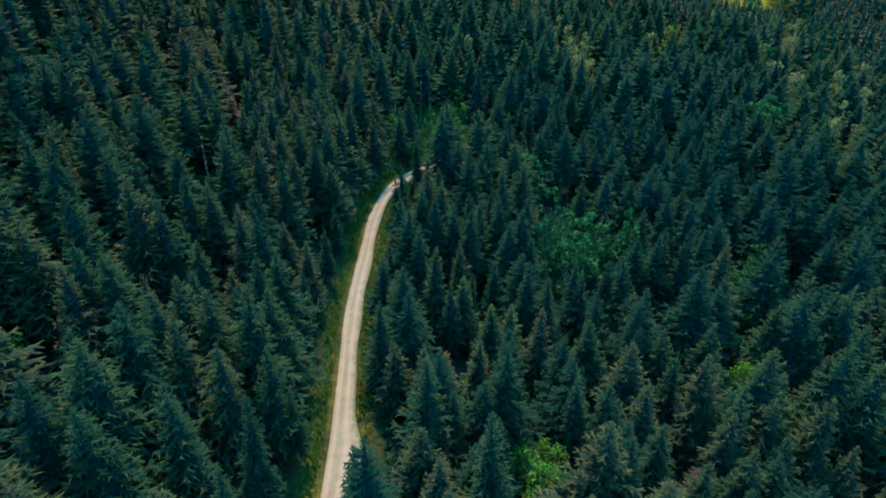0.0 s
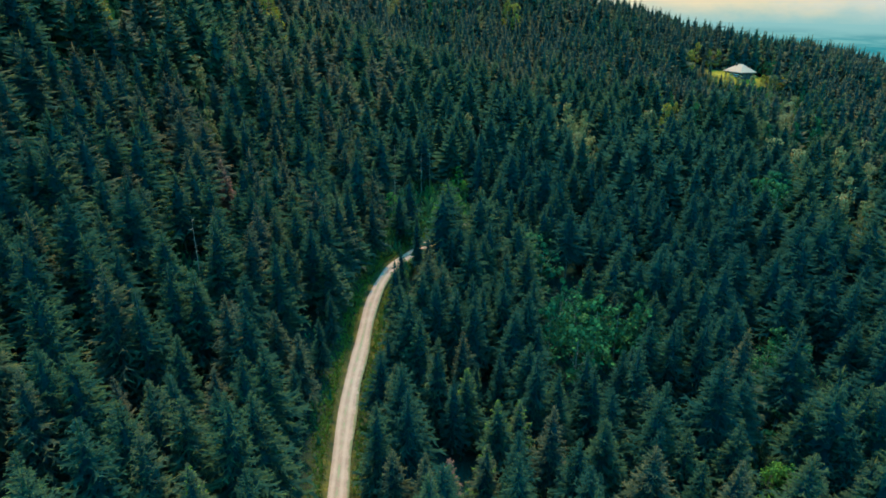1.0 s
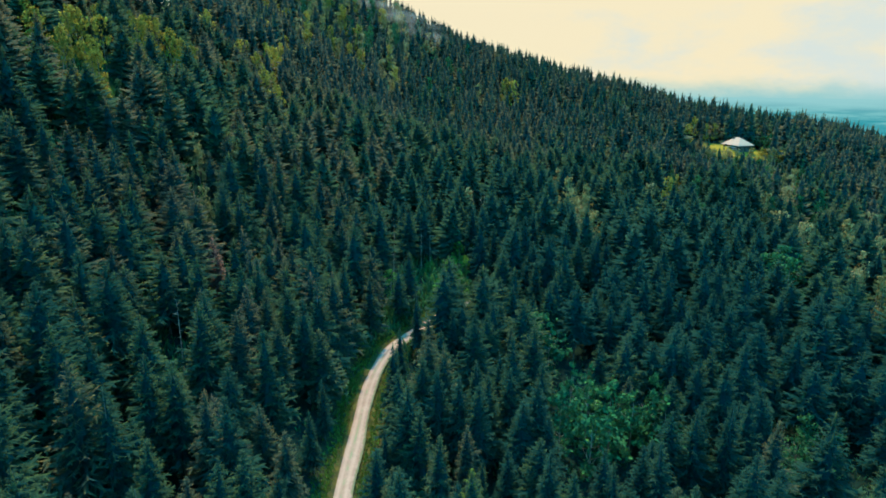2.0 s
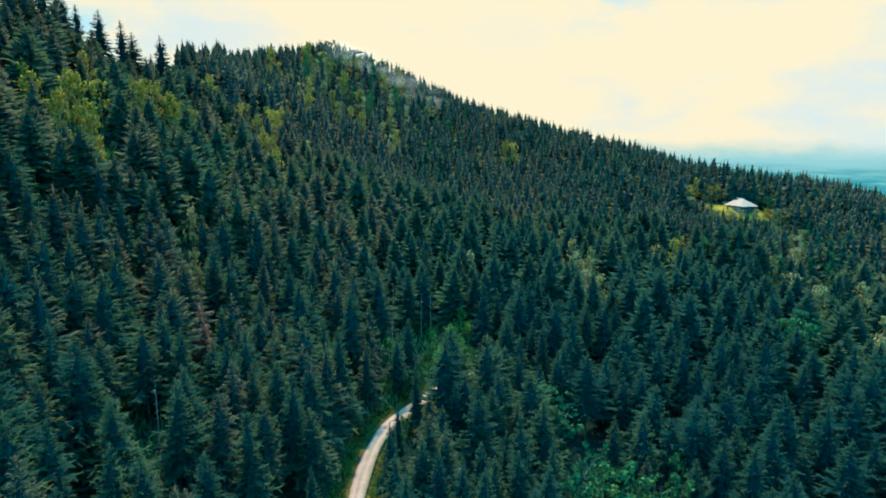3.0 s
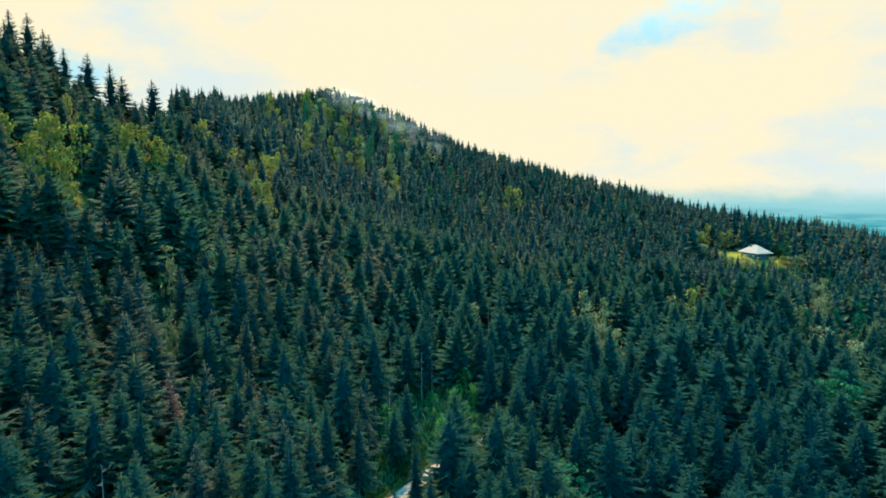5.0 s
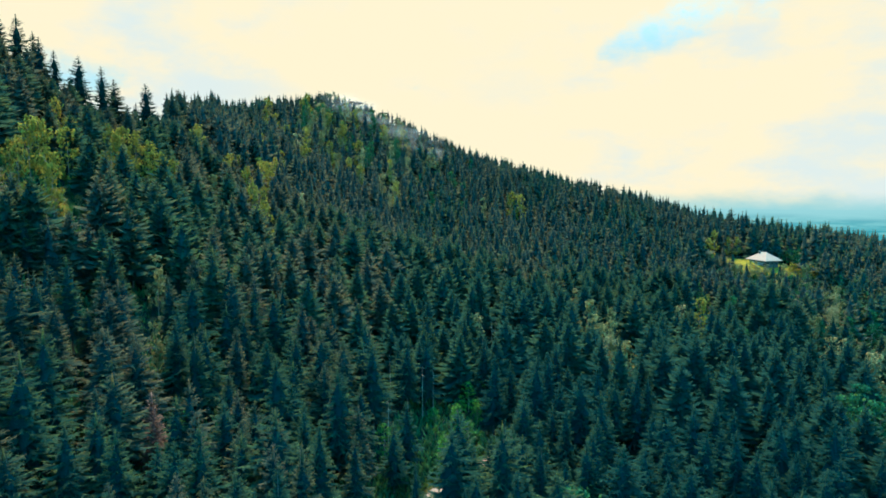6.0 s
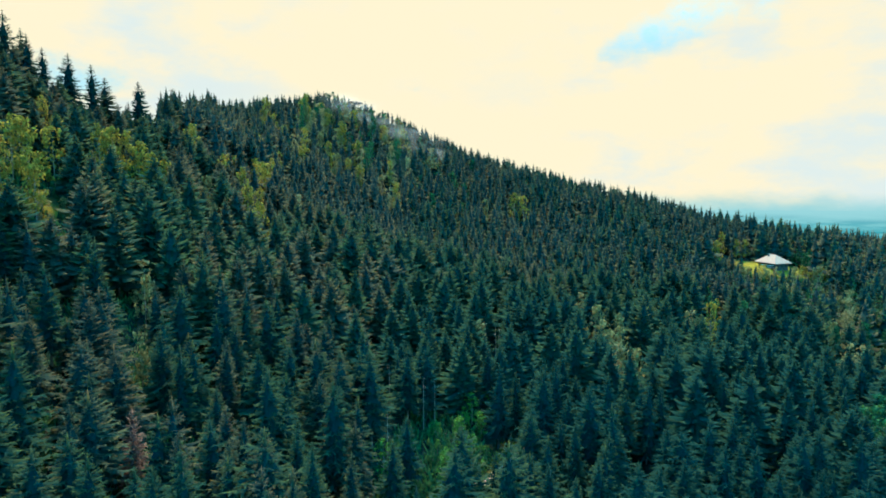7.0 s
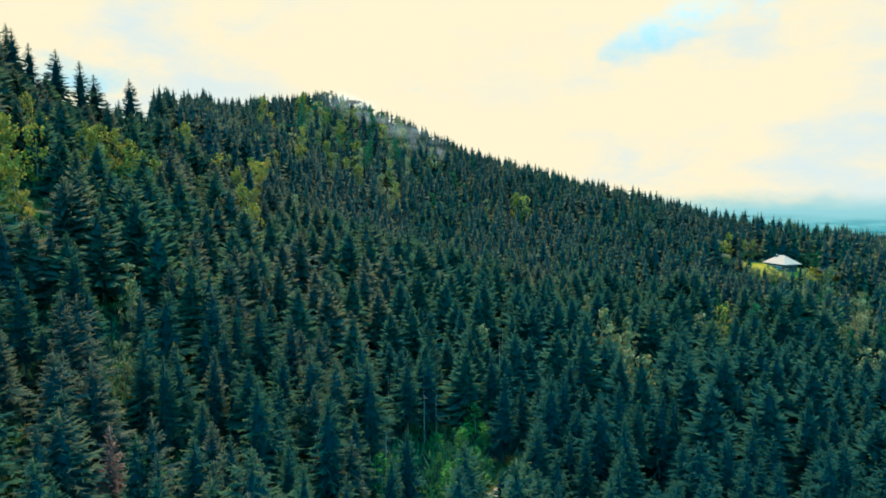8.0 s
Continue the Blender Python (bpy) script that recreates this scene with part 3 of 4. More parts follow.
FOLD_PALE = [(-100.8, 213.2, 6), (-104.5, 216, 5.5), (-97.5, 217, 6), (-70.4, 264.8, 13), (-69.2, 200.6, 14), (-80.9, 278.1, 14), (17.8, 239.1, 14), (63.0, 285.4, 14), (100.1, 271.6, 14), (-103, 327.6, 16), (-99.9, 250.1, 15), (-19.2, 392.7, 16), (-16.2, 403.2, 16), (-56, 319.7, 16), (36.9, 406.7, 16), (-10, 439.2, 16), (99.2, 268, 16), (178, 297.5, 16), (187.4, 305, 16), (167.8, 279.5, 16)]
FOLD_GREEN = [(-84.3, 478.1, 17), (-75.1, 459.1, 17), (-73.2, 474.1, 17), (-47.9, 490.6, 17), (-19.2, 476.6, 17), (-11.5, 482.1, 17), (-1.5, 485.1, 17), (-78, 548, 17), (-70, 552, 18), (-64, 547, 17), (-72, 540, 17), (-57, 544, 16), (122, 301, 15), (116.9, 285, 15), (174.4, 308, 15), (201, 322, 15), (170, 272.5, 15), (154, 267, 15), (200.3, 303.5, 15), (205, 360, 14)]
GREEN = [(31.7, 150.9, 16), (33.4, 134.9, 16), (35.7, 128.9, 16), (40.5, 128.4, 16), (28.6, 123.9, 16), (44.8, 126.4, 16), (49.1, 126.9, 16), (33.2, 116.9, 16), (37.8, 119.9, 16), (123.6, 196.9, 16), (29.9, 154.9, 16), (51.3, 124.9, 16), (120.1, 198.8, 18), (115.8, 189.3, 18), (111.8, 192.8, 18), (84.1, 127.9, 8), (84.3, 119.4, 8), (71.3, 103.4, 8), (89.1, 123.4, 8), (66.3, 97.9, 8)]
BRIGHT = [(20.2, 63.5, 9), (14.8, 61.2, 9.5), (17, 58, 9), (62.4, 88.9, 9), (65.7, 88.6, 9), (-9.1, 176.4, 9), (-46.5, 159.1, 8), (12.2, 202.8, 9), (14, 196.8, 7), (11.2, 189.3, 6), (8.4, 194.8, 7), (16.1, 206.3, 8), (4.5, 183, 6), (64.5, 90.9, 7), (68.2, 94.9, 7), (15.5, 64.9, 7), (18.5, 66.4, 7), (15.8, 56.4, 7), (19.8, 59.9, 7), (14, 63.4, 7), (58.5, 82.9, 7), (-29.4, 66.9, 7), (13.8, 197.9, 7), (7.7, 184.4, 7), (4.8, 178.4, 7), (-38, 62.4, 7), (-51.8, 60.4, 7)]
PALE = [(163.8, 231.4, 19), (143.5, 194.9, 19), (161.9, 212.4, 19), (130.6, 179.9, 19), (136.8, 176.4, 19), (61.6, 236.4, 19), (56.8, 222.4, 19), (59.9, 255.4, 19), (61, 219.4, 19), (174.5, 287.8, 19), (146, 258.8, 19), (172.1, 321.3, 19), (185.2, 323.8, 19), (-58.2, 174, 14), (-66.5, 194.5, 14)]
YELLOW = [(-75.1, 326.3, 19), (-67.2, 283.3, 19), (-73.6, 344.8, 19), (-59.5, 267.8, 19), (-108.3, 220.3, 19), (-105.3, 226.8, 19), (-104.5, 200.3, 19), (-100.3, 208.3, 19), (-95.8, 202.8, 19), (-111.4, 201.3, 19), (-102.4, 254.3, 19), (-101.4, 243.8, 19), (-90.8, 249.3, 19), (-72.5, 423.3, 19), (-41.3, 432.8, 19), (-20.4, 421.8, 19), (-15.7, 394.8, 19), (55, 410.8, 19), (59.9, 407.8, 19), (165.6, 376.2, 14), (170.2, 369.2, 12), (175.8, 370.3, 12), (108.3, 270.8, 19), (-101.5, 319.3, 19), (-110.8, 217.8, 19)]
taken = []
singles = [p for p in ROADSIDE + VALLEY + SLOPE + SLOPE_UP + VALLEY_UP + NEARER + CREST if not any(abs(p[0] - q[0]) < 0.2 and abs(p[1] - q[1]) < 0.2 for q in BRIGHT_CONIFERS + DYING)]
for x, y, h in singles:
    kind_ = SHADED_SPRUCES if (x, y, h) in VALLEY_UP else LIT_SPRUCES if (x, y, h) in SLOPE_UP else SPRUCES
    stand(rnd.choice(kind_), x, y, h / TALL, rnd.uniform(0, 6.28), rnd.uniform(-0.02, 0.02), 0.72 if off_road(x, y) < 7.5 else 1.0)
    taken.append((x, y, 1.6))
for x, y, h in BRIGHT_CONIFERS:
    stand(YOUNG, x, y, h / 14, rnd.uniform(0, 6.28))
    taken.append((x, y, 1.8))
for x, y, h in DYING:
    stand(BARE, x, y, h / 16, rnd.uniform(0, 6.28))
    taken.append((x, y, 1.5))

LEAFY = {}
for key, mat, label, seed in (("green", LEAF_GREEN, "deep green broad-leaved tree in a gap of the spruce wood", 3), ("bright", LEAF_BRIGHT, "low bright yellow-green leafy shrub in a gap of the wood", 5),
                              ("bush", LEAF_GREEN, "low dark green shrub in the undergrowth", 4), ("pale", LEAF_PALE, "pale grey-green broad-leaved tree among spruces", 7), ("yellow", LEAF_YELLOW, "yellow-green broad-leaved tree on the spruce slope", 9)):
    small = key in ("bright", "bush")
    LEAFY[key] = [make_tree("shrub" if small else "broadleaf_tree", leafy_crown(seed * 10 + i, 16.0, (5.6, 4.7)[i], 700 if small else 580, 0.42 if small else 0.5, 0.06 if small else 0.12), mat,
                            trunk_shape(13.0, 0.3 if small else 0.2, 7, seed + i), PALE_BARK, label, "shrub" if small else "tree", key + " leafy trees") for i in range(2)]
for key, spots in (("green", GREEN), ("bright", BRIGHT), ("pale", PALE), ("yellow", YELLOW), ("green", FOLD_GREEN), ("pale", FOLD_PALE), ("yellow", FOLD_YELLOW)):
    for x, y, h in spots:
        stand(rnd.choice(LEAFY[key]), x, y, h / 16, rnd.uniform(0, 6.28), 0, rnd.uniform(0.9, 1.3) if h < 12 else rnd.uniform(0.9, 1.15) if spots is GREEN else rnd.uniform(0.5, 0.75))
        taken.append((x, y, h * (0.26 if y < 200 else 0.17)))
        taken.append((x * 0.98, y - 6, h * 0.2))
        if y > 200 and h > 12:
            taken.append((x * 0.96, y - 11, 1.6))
STANDS = (      # looser mixed stands: key, x, y, half length, half width, number, height
    ("yellow", -62, 480, 50, 70, 28, 18), ("green", -45, 490, 50, 50, 34, 18), ("pale", -45, 455, 55, 60, 34, 17), ("green", 10, 440, 60, 40, 14, 16), ("yellow", -108, 245, 12, 36, 3, 15), ("yellow", -80, 325, 8, 30, 5, 17),
    ("pale", 165, 235, 30, 26, 9, 17), ("pale", 64, 250, 7, 16, 5, 17), ("green", 150, 260, 40, 30, 7, 17), ("yellow", 205, 352, 24, 8, 7, 5.5), ("pale", 169, 347, 11, 4, 18, 5), ("yellow", 193, 349, 8, 4, 6, 5),
    ("green", 84, 118, 14, 12, 8, 9), ("green", 43, 132, 14, 8, 8, 13), ("green", 218, 372, 20, 12, 6, 10))
for key, px, py, a_, b_, n_, h_ in STANDS:
    for i in range(n_):
        t, d = rnd.uniform(0, 6.28), math.sqrt(rnd.random())
        x, y, h = px + a_ * d * math.cos(t), py + b_ * d * math.sin(t), h_ * rnd.uniform(0.75, 1.15)
        if math.hypot(x - HOUSE[0], y - HOUSE[1]) > 12:
            stand(rnd.choice(LEAFY[key]), x, y, h / 16, rnd.uniform(0, 6.28), 0, rnd.uniform(0.55, 0.8) * (1.0 if h > 12 else 1.5))
            taken.append((x, y, h * 0.2))
            taken.append((x * 0.985, y - 5, h * 0.15))
for i in range(46):      # young growth beyond the bend and beside the road
    a, d = rnd.uniform(0, 6.28), math.sqrt(rnd.random())
    x, y = 8 + 7 * d * math.cos(a), 188 + 16 * d * math.sin(a)
    if off_road(x, y) > 3.2:
        stand(rnd.choice(LEAFY["bright" if rnd.random() < 0.35 else "bush"]), x, y, rnd.uniform(0.12, 0.34), rnd.uniform(0, 6.28), 0, rnd.uniform(0.8, 1.1))
for i in range(30):
    j = rnd.randrange(10, len(LINE) - 30)
    d = rnd.choice((-1, -1, 1)) * rnd.uniform(3.6, 5.6)
    x, y = LINE[j, 0] - d * (LINE[j + 1, 1] - LINE[j, 1]) / -1.5, LINE[j, 1] + d * (LINE[j + 1, 0] - LINE[j, 0]) / -1.5
    if off_road(x, y) > 3.2:
        stand(rnd.choice(LEAFY["bright" if rnd.random() < 0.4 else "bush"]), x, y, rnd.uniform(0.07, 0.18), rnd.uniform(0, 6.28), 0, rnd.uniform(0.8, 1.2))


def snag(tall):
    """A bare pale trunk with a few broken stubs."""
    r_ = np.random.RandomState(int(tall * 10))
    s = Shape()
    v, f, tip = trunk_shape(tall, 0.15, 0)
    s.add(v, f, 0.0)
    for i in range(14):
        z, a, l = tall * r_.uniform(0.35, 0.98), r_.uniform(0, 6.28), r_.uniform(0.4, 1.3)
        o = np.array((math.cos(a), math.sin(a), r_.uniform(-0.3, 0.2)))
        n_ = np.array((-math.sin(a), math.cos(a), 0)) * 0.05
        b = np.array((0, 0, z))
        s.add([b - n_, b + n_, b + (0, 0, 0.1), b + o * l], [(0, 1, 3), (1, 2, 3), (2, 0, 3)], 0.0)
    return s.arrays()


v, f, tip = snag(15.0)
SNAG = tagged(new("dead_tree"), "bare pale dead trunk with broken stubs among spruces", "dead tree", "bare dead trunks")
mesh_object("trunk", v, f, PALE_BARK, SNAG)
for x, y, h in ((-0.4, 196, 14), (2.4, 198.5, 13), (18, 216, 15), (-9, 200, 13), (-46, 120, 15), (66, 232, 12), (-8.4, 178.7, 13), (20.6, 248.7, 14), (22.5, 236, 13), (24, 240, 13), (-4.2, 73, 6), (71.5, 68.7, 7)):
    ob = stand(SNAG, x, y, h / 15, rnd.uniform(0, 6.28), 0.55 if x == 71.5 else rnd.uniform(-0.03, 0.03))
    taken.append((x, y, 0.6))
    taken.append((x * 0.98, y - 5, 2.2))
use_up([SNAG])
use_up([YOUNG, BARE] + [t_ for ts in LEAFY.values() for t_ in ts])

# the wood itself: spots on a jittered grid inside the valley, thinned by road, meadows and single trees
rs = np.random.RandomState(5)
STEP = 6.9
cx, cy = np.meshgrid(np.arange(-330, 400, STEP), np.arange(26, 640, STEP))
far_x, far_y = np.meshgrid(np.arange(-170, 400, 4.5), np.arange(300, 640, 4.5))      # stands closer further up
cx, cy = np.concatenate([cx[cy < 300], far_x.ravel()]), np.concatenate([cy[cy < 300], far_y.ravel()])
cx, cy = (cx + rs.uniform(-3.3, 3.3, cx.shape)).ravel(), (cy + rs.uniform(-3.3, 3.3, cy.shape)).ravel()
inside = np.abs(cx - 0.03 * cy) < 34 + 0.80 * cy
east_edge = np.where(cx > -75, 640 - 0.42 * (cx + 75), 640)
inside &= (cy < east_edge - 30) & (cx > -165) & ~((cx < -129) & (cy > 284)) & ~((cx < -116) & (cy > 298) & (cy < 338))
cx, cy = cx[inside], cy[inside]
away = off_road(cx, cy)
keep = (away > np.where(cy > 163, 3.0, np.where(cx < -13, 6.4, 5.6) + 0.8 * np.sin(cy * 0.3))) & (rs.rand(len(cx)) > 0.05 + 0.18 * (np.sin(cx * 0.09 + 1) * np.sin(cy * 0.11) > 0.45)) & (meadow(cx, cy) < 0.35)
keep &= ~((away < 5.0) & (cy > 150) & (cy < 184) & (cx < 5))
keep &= ~((np.hypot((cx + 45) / 65, (cy - 465) / 65) < 1) & (rs.rand(len(cx)) < 0.4))      # mixed wood below the summit
keep &= np.hypot((cx - 17) / 6, (cy - 60) / 9) > 1      # shrubs in a gap
keep &= np.hypot((cx + 4.5) / 5, (cy - 67) / 11) > 1      # a bare gap beside the road
keep &= ~((cx > -13) & (cx < 2.5 + 0.25 * (cy - 150)) & (cy > 126) & (cy < 163))      # no trees inside the bend, cleared so the camera sees the road
keep &= ~((np.hypot((cx - 10) / 6, (cy - 190) / 14) < 1) & (rs.rand(len(cx)) < 0.95))      # young growth beyond the bend
spots = np.array([(a, b, c_) for a, b, c_ in taken])
keep &= (((cx[:, None] - spots[:, 0]) ** 2 + (cy[:, None] - spots[:, 1]) ** 2) > (spots[:, 2] + 1.5) ** 2).all(1)
cx, cy = cx[keep], cy[keep]
cz = land(cx, cy)
grow = 0.60 + 0.62 * rs.rand(len(cx)) ** 0.6 + 0.12 * np.sin(cx * 0.045 + 2) * np.sin(cy * 0.05)
grow *= np.where(cy > 300, 0.86, 1.0)
grow *= np.where(np.hypot((cx - 168) / 34, (cy - 330) / 34) < 1, 0.48, 1.0)      # trees below the house shortened to fit the camera's view of it
grow *= np.where((cx > -140) & (cx < -78) & (cy > 320) & (cy < 425), 1.2, 1.0)      # taller trees on the crest
tone = 0.5 + 0.28 * np.sin(cx * 0.061 + np.sin(cy * 0.037)) * np.sin(cy * 0.043 + 1) + rs.uniform(-0.42, 0.42, len(cx))
tone += 0.3 * ((cx < -10) & (cy > 110)) - 0.8 * np.exp(-((cx - 80) / 65) ** 2 - ((cy - 180) / 75) ** 2) + 0.2 * np.clip((cy - 260) / 60, 0, 1)      # tips painted brighter on the sunlit slope and far ridge, darker in the cloud-shaded valley
grow *= np.where((cx < -112) & (cy > 262) & (cy < 335), 0.62, 1.0)      # low growth between the tall crest trees
grow *= np.where((cx > 185) & (cy > 340), 1.25, 1.0)
order = np.argsort(np.hypot(cx - 5, cy - 62) + 25 * (cx > 70))
first = order[:215]
for i in first:
    stand((SHADED_SPRUCES if tone[i] < 0.2 else LIT_SPRUCES if tone[i] > 0.8 else SPRUCES)[rs.randint(6)], cx[i], cy[i], grow[i], rs.uniform(0, 6.28), rs.uniform(-0.025, 0.025), rs.uniform(0.85, 1.15))
use_up(SPRUCES + LIT_SPRUCES + SHADED_SPRUCES)


def wood(name, which, patterns, trunks, label):
    """Many trees in one mesh each for needles and trunks."""
    vs, fs, tips, tones, count = [], [], [], [], 0
    tv, tf, tcount = [], [], 0
    for i in which:
        v, f, tip = patterns[rs.randint(len(patterns))]
        a, k_, wd = rs.uniform(0, 6.28), grow[i], rs.uniform(0.95, 1.4)
        c_, s_ = math.cos(a), math.sin(a)
        x, y = v[:, 0] * k_ * wd, v[:, 1] * k_ * wd
        lean = rs.uniform(-0.02, 0.02)
        vs.append(np.stack([c_ * x - s_ * y + cx[i] + lean * v[:, 2], s_ * x + c_ * y + cy[i], v[:, 2] * k_ + cz[i] - 0.2], -1))
        fs.append(f + count)
        tips.append(tip)
        tones.append(np.full(len(v), tone[i]))
        count += len(v)
        if trunks is not None:
            v, f, _ = trunks
            tv.append(v * (k_, k_, k_) + (cx[i], cy[i], cz[i]))
            tf.append(f + tcount)
            tcount += len(v)
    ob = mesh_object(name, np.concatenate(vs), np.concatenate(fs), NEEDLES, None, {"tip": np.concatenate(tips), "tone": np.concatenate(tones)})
    tagged(ob, label, "spruce wood", kind="stuff")
    if trunks is not None:
        mesh_object("trunks", np.concatenate(tv), np.concatenate(tf), BARK, ob)
    return ob


reach = np.hypot(cx, cy - 30)
rest = order[215:]
near_ones = [i for i in rest if reach[i] < 175]
mid_ones = [i for i in rest if 175 <= reach[i] < 290]
far_ones = [i for i in rest if reach[i] >= 290]
thin = trunk_shape(TALL * 0.9, 0.22, 0, 0, 4)
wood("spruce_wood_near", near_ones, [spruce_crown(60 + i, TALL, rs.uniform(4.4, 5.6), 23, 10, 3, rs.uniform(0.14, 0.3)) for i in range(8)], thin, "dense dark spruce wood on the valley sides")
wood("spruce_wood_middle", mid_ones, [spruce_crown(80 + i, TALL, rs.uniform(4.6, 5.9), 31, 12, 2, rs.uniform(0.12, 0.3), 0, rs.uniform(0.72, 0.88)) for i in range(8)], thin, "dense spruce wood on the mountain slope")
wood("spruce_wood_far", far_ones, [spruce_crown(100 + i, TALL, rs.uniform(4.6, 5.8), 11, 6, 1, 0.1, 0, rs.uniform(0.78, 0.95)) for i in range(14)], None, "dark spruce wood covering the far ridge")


# ---- undergrowth ----
def tufts(name, spots, tall, mat, label):
    """Blades in small tufts, as one mesh."""
    s = Shape()
    for x, y, k_ in spots:
        z = float(land(x, y)) - 0.25
        for b in range(4):
            a, l = rs.uniform(0, 6.28), tall * k_ * rs.uniform(0.5, 1.3)
            w_ = 0.2 * l
            ox, oy = math.cos(a) * l * 0.5, math.sin(a) * l * 0.5
            s.add([(x - math.sin(a) * w_, y + math.cos(a) * w_, z), (x + math.sin(a) * w_, y - math.cos(a) * w_, z), (x + ox, y + oy, z + l)], [(0, 1, 2)], [0.1, 0.1, 1])
    v, f, tip = s.arrays()
    return tagged(mesh_object(name, v, f, mat, None, {"tip": tip, "tone": rs.uniform(0.1, 0.9, len(v) // 3).repeat(3)}), label, "grass", kind="stuff")


verge = []
for i in range(13000):
    j = rs.randint(len(LINE))
    sg = -1 if rs.rand() < 0.55 else 1
    d = sg * (1.9 + abs(rs.normal()) * 1.7)
    e = rs.uniform(-1, 1)
    verge.append((LINE[j, 0] + side_way[j, 0] * d + tang[j, 0] * e, LINE[j, 1] + side_way[j, 1] * d + tang[j, 1] * e, 1.0 if abs(d) > 2.4 else 0.5))
tufts("verge_grass", [p for p in verge if off_road(p[0], p[1]) > 1.8 and not (p[0] > LINE[0, 0] and abs(p[1] - 61) < 8 and off_road(p[0], p[1]) < 3.6)], 0.55, GRASS, "long yellowish grass along the gravel road")


# ---- mist on the ridge ----
MIST, k = material("thin_mist")
veil = k.n("ShaderNodeMixShader")
k.put(veil.inputs[0], k.math("MULTIPLY", k.math("POWER", k.attr("tip"), 1.6), k.math("MULTIPLY", k.ramp(k.noise(0.11, 4.0, 0.6, place(k)), 0.25, 0.65), 0.045)))
k.put(veil.inputs[1], k.n("ShaderNodeBsdfTransparent"))
k.put(veil.inputs[2], k.n("ShaderNodeBsdfTranslucent", Color=rgb(0.85, 0.85, 0.85)))
k.n("ShaderNodeOutputMaterial", Surface=veil)
wisps = Shape()
for i in range(46):
    u = rs.rand()
    x, y = -62 + 75 * u + rs.uniform(-6, 6), 508 - 36 * u + rs.uniform(-16, 10)
    z, r = float(land(x, y)) + rs.uniform(10, 23) * (1 - 0.2 * u), rs.uniform(6, 13) * (1 - 0.3 * u)
    a = rs.uniform(-0.6, 0.6)
    e1, e2 = np.array((math.cos(a), math.sin(a), rs.uniform(-0.25, 0.0))) * r * 1.5, np.array((math.sin(a) * 0.35, -math.cos(a) * 0.35, 0.9)) * r * 0.55
    mid = np.array((x, y, z))
    rim = [mid + e1 * math.cos(t) + e2 * math.sin(t) for t in np.linspace(0, 2 * math.pi, 13)[:-1]]
    half_way = [mid + (p - mid) * 0.5 for p in rim]
    wisps.add([mid] + half_way + rim, [(0, 1 + j, 1 + (j + 1) % 12) for j in range(12)] + [f_ for j in range(12) for f_ in ((1 + j, 13 + j, 13 + (j + 1) % 12), (1 + j, 13 + (j + 1) % 12, 1 + (j + 1) % 12))], [1.0] + [0.6] * 12 + [0.0] * 12)
v, f, tip = wisps.arrays()
tagged(mesh_object("mist", v, f, MIST, None, {"tip": tip}, True), "thin white mist drifting along the wooded ridge", "mist", kind="stuff")


# ---- the house ----
def box(bm, x0, x1, y0, y1, z0, z1, bevel=0.0):
    made = bmesh.ops.create_cube(bm, size=1.0)
    bmesh.ops.transform(bm, verts=made["verts"], matrix=Matrix.Translation(((x0 + x1) / 2, (y0 + y1) / 2, (z0 + z1) / 2)) @ Matrix.Diagonal((x1 - x0, y1 - y0, z1 - z0, 1)))
    if bevel:
        bmesh.ops.bevel(bm, geom=list({e for v in made["verts"] for e in v.link_edges}), offset=bevel, segments=1, affect="EDGES")
    return bm


def block(*a):
    return box(bmesh.new(), *a)


def hip_roof(length, width, eave, rise, ridge, thick):
    """A hipped roof with a short ridge and boarded eaves."""
    bm = bmesh.new()
    a, b, r = length / 2, width / 2, ridge / 2
    lower = [bm.verts.new(p) for p in ((-a, -b, eave), (a, -b, eave), (a, b, eave), (-a, b, eave))]
    under = [bm.verts.new(p) for p in ((-a, -b, eave - thick), (a, -b, eave - thick), (a, b, eave - thick), (-a, b, eave - thick))]
    top_ = [bm.verts.new((-r, 0, eave + rise)), bm.verts.new((r, 0, eave + rise))]
    bm.faces.new((lower[0], lower[1], top_[1], top_[0]))
    bm.faces.new((lower[1], lower[2], top_[1]))
    bm.faces.new((lower[2], lower[3], top_[0], top_[1]))
    bm.faces.new((lower[3], lower[0], top_[0]))
    for i in range(4):
        j = (i + 1) % 4
        bm.faces.new((lower[j], lower[i], under[i], under[j]))
    bm.faces.new(under[::-1])
    return bm


house = new("house")
house.matrix_basis = pose(HOUSE[0], HOUSE[1], float(land(*HOUSE)) - 2.3, 0, 0, 103.3)
house.scale = (0.9, 0.9, 0.92)
part("base", block(-6.5, 6.5, -4.6, 4.6, -2.5, 0.5), TIMBER, house, "dark boarded base")
part("wall", block(-6.4, 6.4, -4.5, 4.5, 0.5, 4.3), TIMBER, house, "dark timber walls")
part("roof", hip_roof(16.0, 12.2, 4.3, 4.4, 3.6, 0.22), ROOF, house, "pale hipped roof of weathered sheet")
chimney = part("chimney", block(1.7, 2.4, 0.9, 1.6, 6.6, 8.8, 0.03), TIMBER, house, "dark boarded chimney")
part("cap", block(1.6, 2.5, 0.8, 1.7, 8.8, 8.95), STONE, chimney)
balcony = part("balcony", block(-6.4, 6.4, 4.5, 5.7, 1.75, 1.92), TIMBER, house)
for z in (1.75, 2.9):
    part("rail", block(-6.4, 6.4, 5.62, 5.7, z - 0.18, z + 0.12), BOARD, balcony, "pale weathered balcony board")
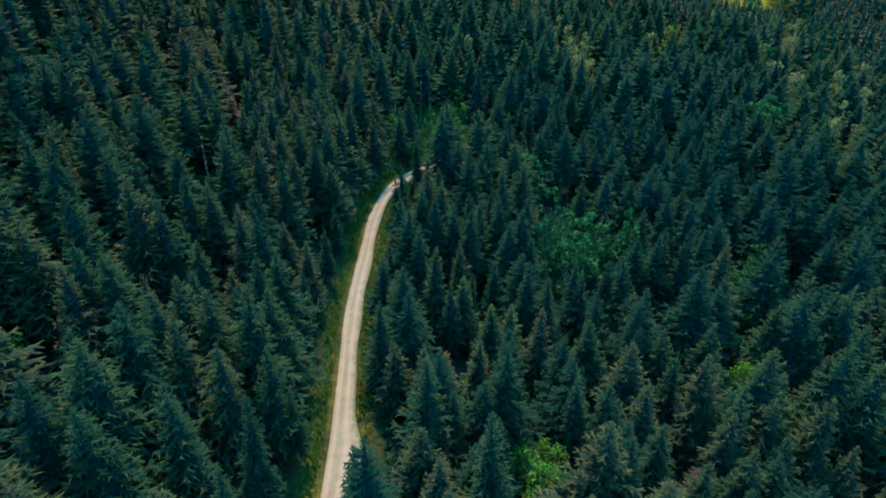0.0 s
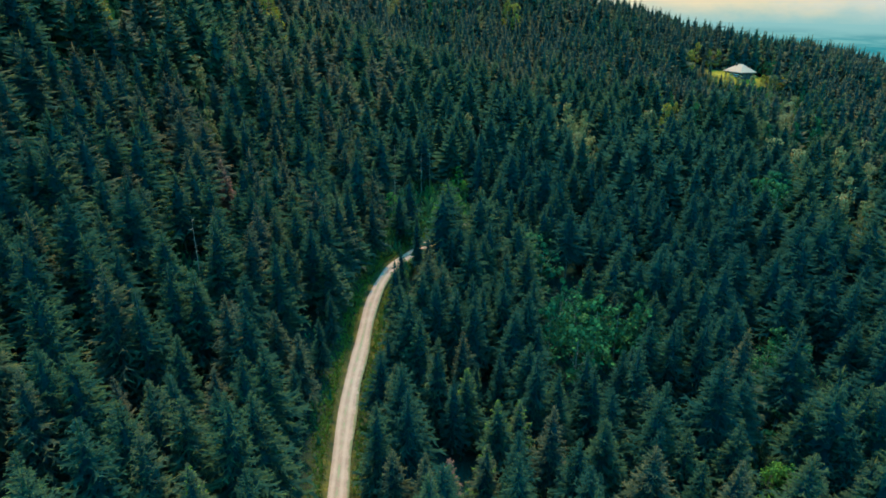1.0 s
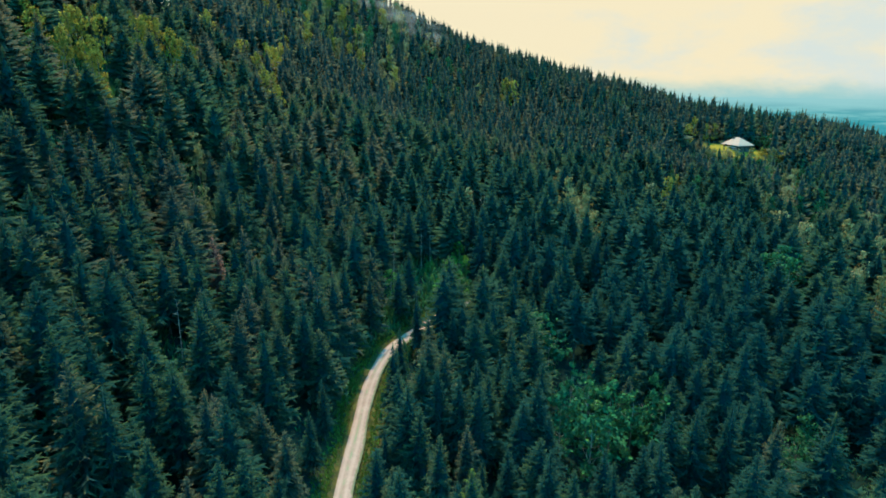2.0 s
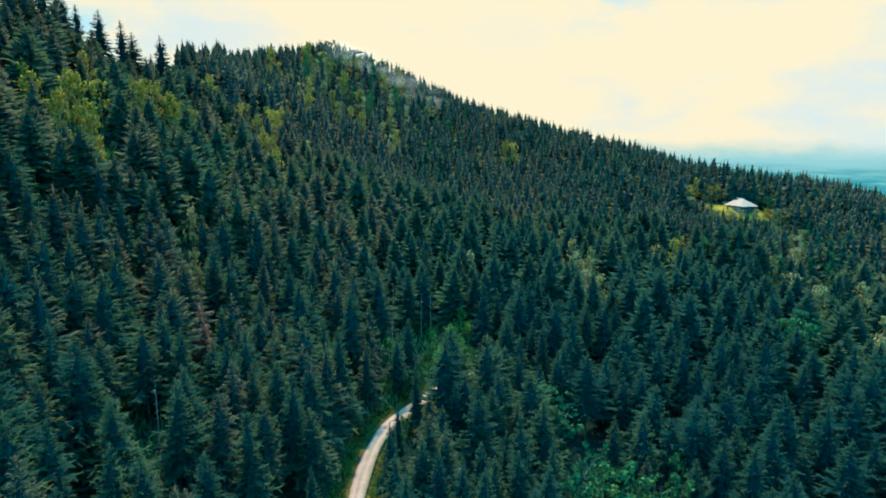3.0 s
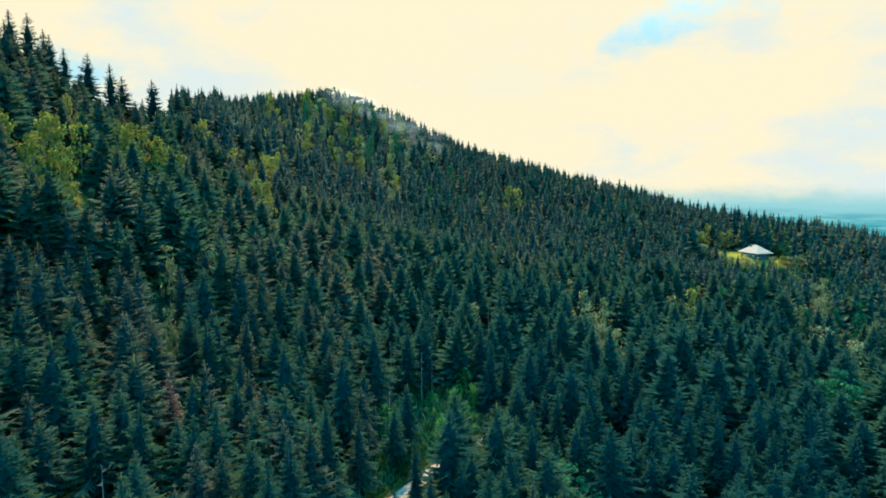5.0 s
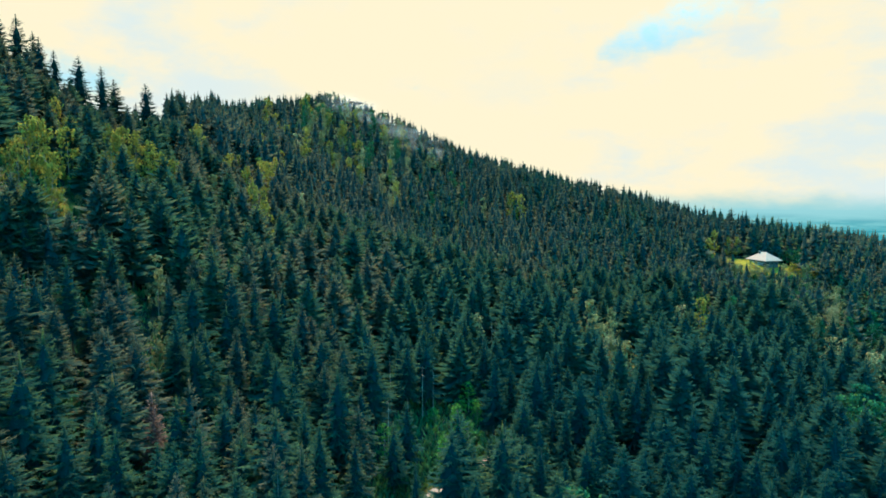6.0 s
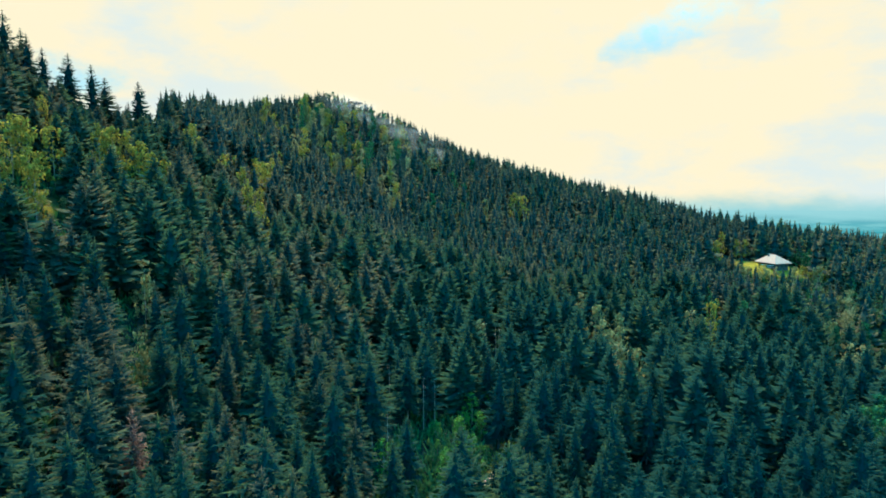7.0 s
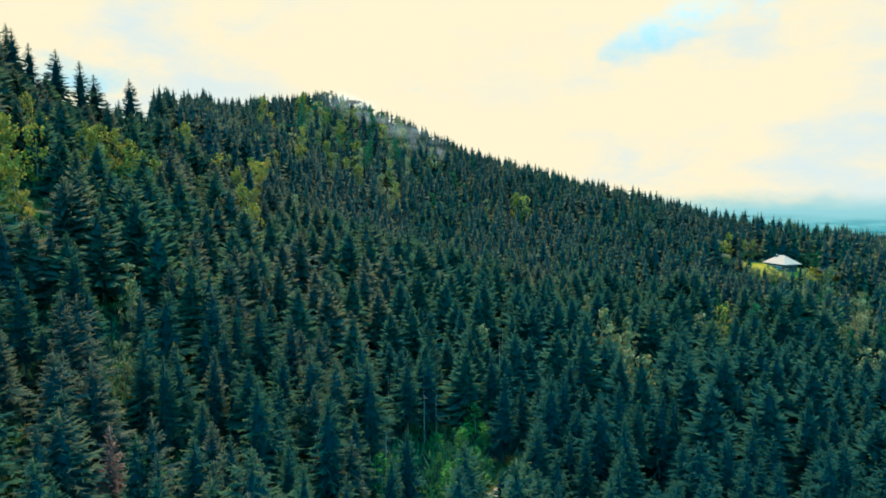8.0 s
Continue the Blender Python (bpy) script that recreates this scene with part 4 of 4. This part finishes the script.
for i in range(7):
    x = -6.3 + i * 2.1
    part("post", block(x - 0.06, x + 0.06, 5.5, 5.62, -0.6, 4.25), TIMBER, balcony)
for sx, y0, y1 in ((1, 4.5, 4.58), (-1, -4.58, -4.5)):
    for i in range(5):
        x = -5 + i * 2.5
        win = part("window", block(x - 0.55, x + 0.55, y0, y1, 2.1, 3.4), TIMBER, house, "small dark window")
        part("pane", block(x - 0.45, x + 0.45, (y1 if sx > 0 else y0 - 0.02), (y1 + 0.02 if sx > 0 else y0), 2.2, 3.3), GLASS, win)
for sx in (-1, 1):
    for i in range(3):
        y = -3 + i * 3.0
        x0 = 6.4 if sx > 0 else -6.48
        win = part("window", block(x0, x0 + 0.08, y - 0.5, y + 0.5, 2.1, 3.4), TIMBER, house, "small dark window")
        part("pane", block(x0 + (0.08 if sx > 0 else -0.02), x0 + (0.1 if sx > 0 else 0.0), y - 0.4, y + 0.4, 2.2, 3.3), GLASS, win)
tagged(house, "dark timber mountain house with pale hipped roof in a meadow", "house")

terrace = new("terrace")
terrace.matrix_basis = pose(HOUSE[0], HOUSE[1], float(land(*HOUSE)) - 0.6, 0, 0, 103.3) @ pose(9.4, 3.0, 0)
for i in range(9):
    part("board", block(-2.4 + i * 0.55, -1.9 + i * 0.55, -2.0, 2.6, 0.45, 0.55), DECK, terrace)
for x in (-2.2, 2.3):
    for y in (-1.8, 2.4):
        part("post", block(x - 0.1, x + 0.1, y - 0.1, y + 0.1, -1.5, 0.45), TIMBER, terrace)
tagged(terrace, "low grey wooden terrace beside the house", "terrace")

shed = new("shed")
shed.matrix_basis = pose(216, 352, float(land(216, 352)) - 0.1, 0, 0, 60)
part("wall", block(-2.2, 2.2, -1.8, 1.8, -0.5, 2.3), TIMBER, shed)
part("roof", hip_roof(5.4, 4.6, 2.3, 1.3, 2.6, 0.15), ROOF, shed, "pale shed roof")
tagged(shed, "small dark shed with pale roof near the house", "shed")

under = []
while len(under) < 7000:
    x, y = rs.uniform(-75, 115), rs.uniform(38, 235)
    if off_road(x, y) > 3.0:
        under.append((x, y, rs.uniform(0.5, 1.3)))
tufts("undergrowth", under, 1.3, LEAF_GREEN, "dark green saplings and ferns on the forest floor")
slopes = []
for px, py, a_, b_, n_ in ((180, 312, 60, 42, 4200), (-95, 225, 34, 55, 3000), (-62, 150, 30, 50, 2200), (4, 184, 12, 20, 900), (-10, 158, 8, 16, 500), (140, 210, 50, 45, 1800)):
    for i in range(n_):
        t, d = rs.uniform(0, 6.28), math.sqrt(rs.rand())
        x, y = px + a_ * d * math.cos(t), py + b_ * d * math.sin(t)
        if off_road(x, y) > 3.0 and meadow(x, y) < 0.3:
            slopes.append((x, y, rs.uniform(0.4, 1.3)))
tufts("thicket", slopes, 2.2, LEAF_GREEN, "low dark thicket filling the gaps of the wood")

# the wood goes on down the valley
back_x, back_y = np.meshgrid(np.arange(-80, 84, 6.6), np.arange(-72, 26, 6.6))
back_x, back_y = (back_x + rs.uniform(-3, 3, back_x.shape)).ravel(), (back_y + rs.uniform(-3, 3, back_y.shape)).ravel()
clear = (off_road(back_x, back_y) > 5.0) & (back_y < 25)
back_x, back_y = back_x[clear], back_y[clear]
start = len(cx)
cx, cy = np.concatenate([cx, back_x]), np.concatenate([cy, back_y])
cz = np.concatenate([cz, land(back_x, back_y)])
grow = np.concatenate([grow, rs.uniform(0.65, 1.15, len(back_x))])
tone = np.concatenate([tone, rs.uniform(0.2, 0.9, len(back_x))])
wood("spruce_wood_lower", range(start, len(cx)), [spruce_crown(140 + i, TALL, rs.uniform(4.3, 5.3), 13, 7, 1, 0.15, 0, 0.74) for i in range(5)], thin, "dense spruce wood down the valley")
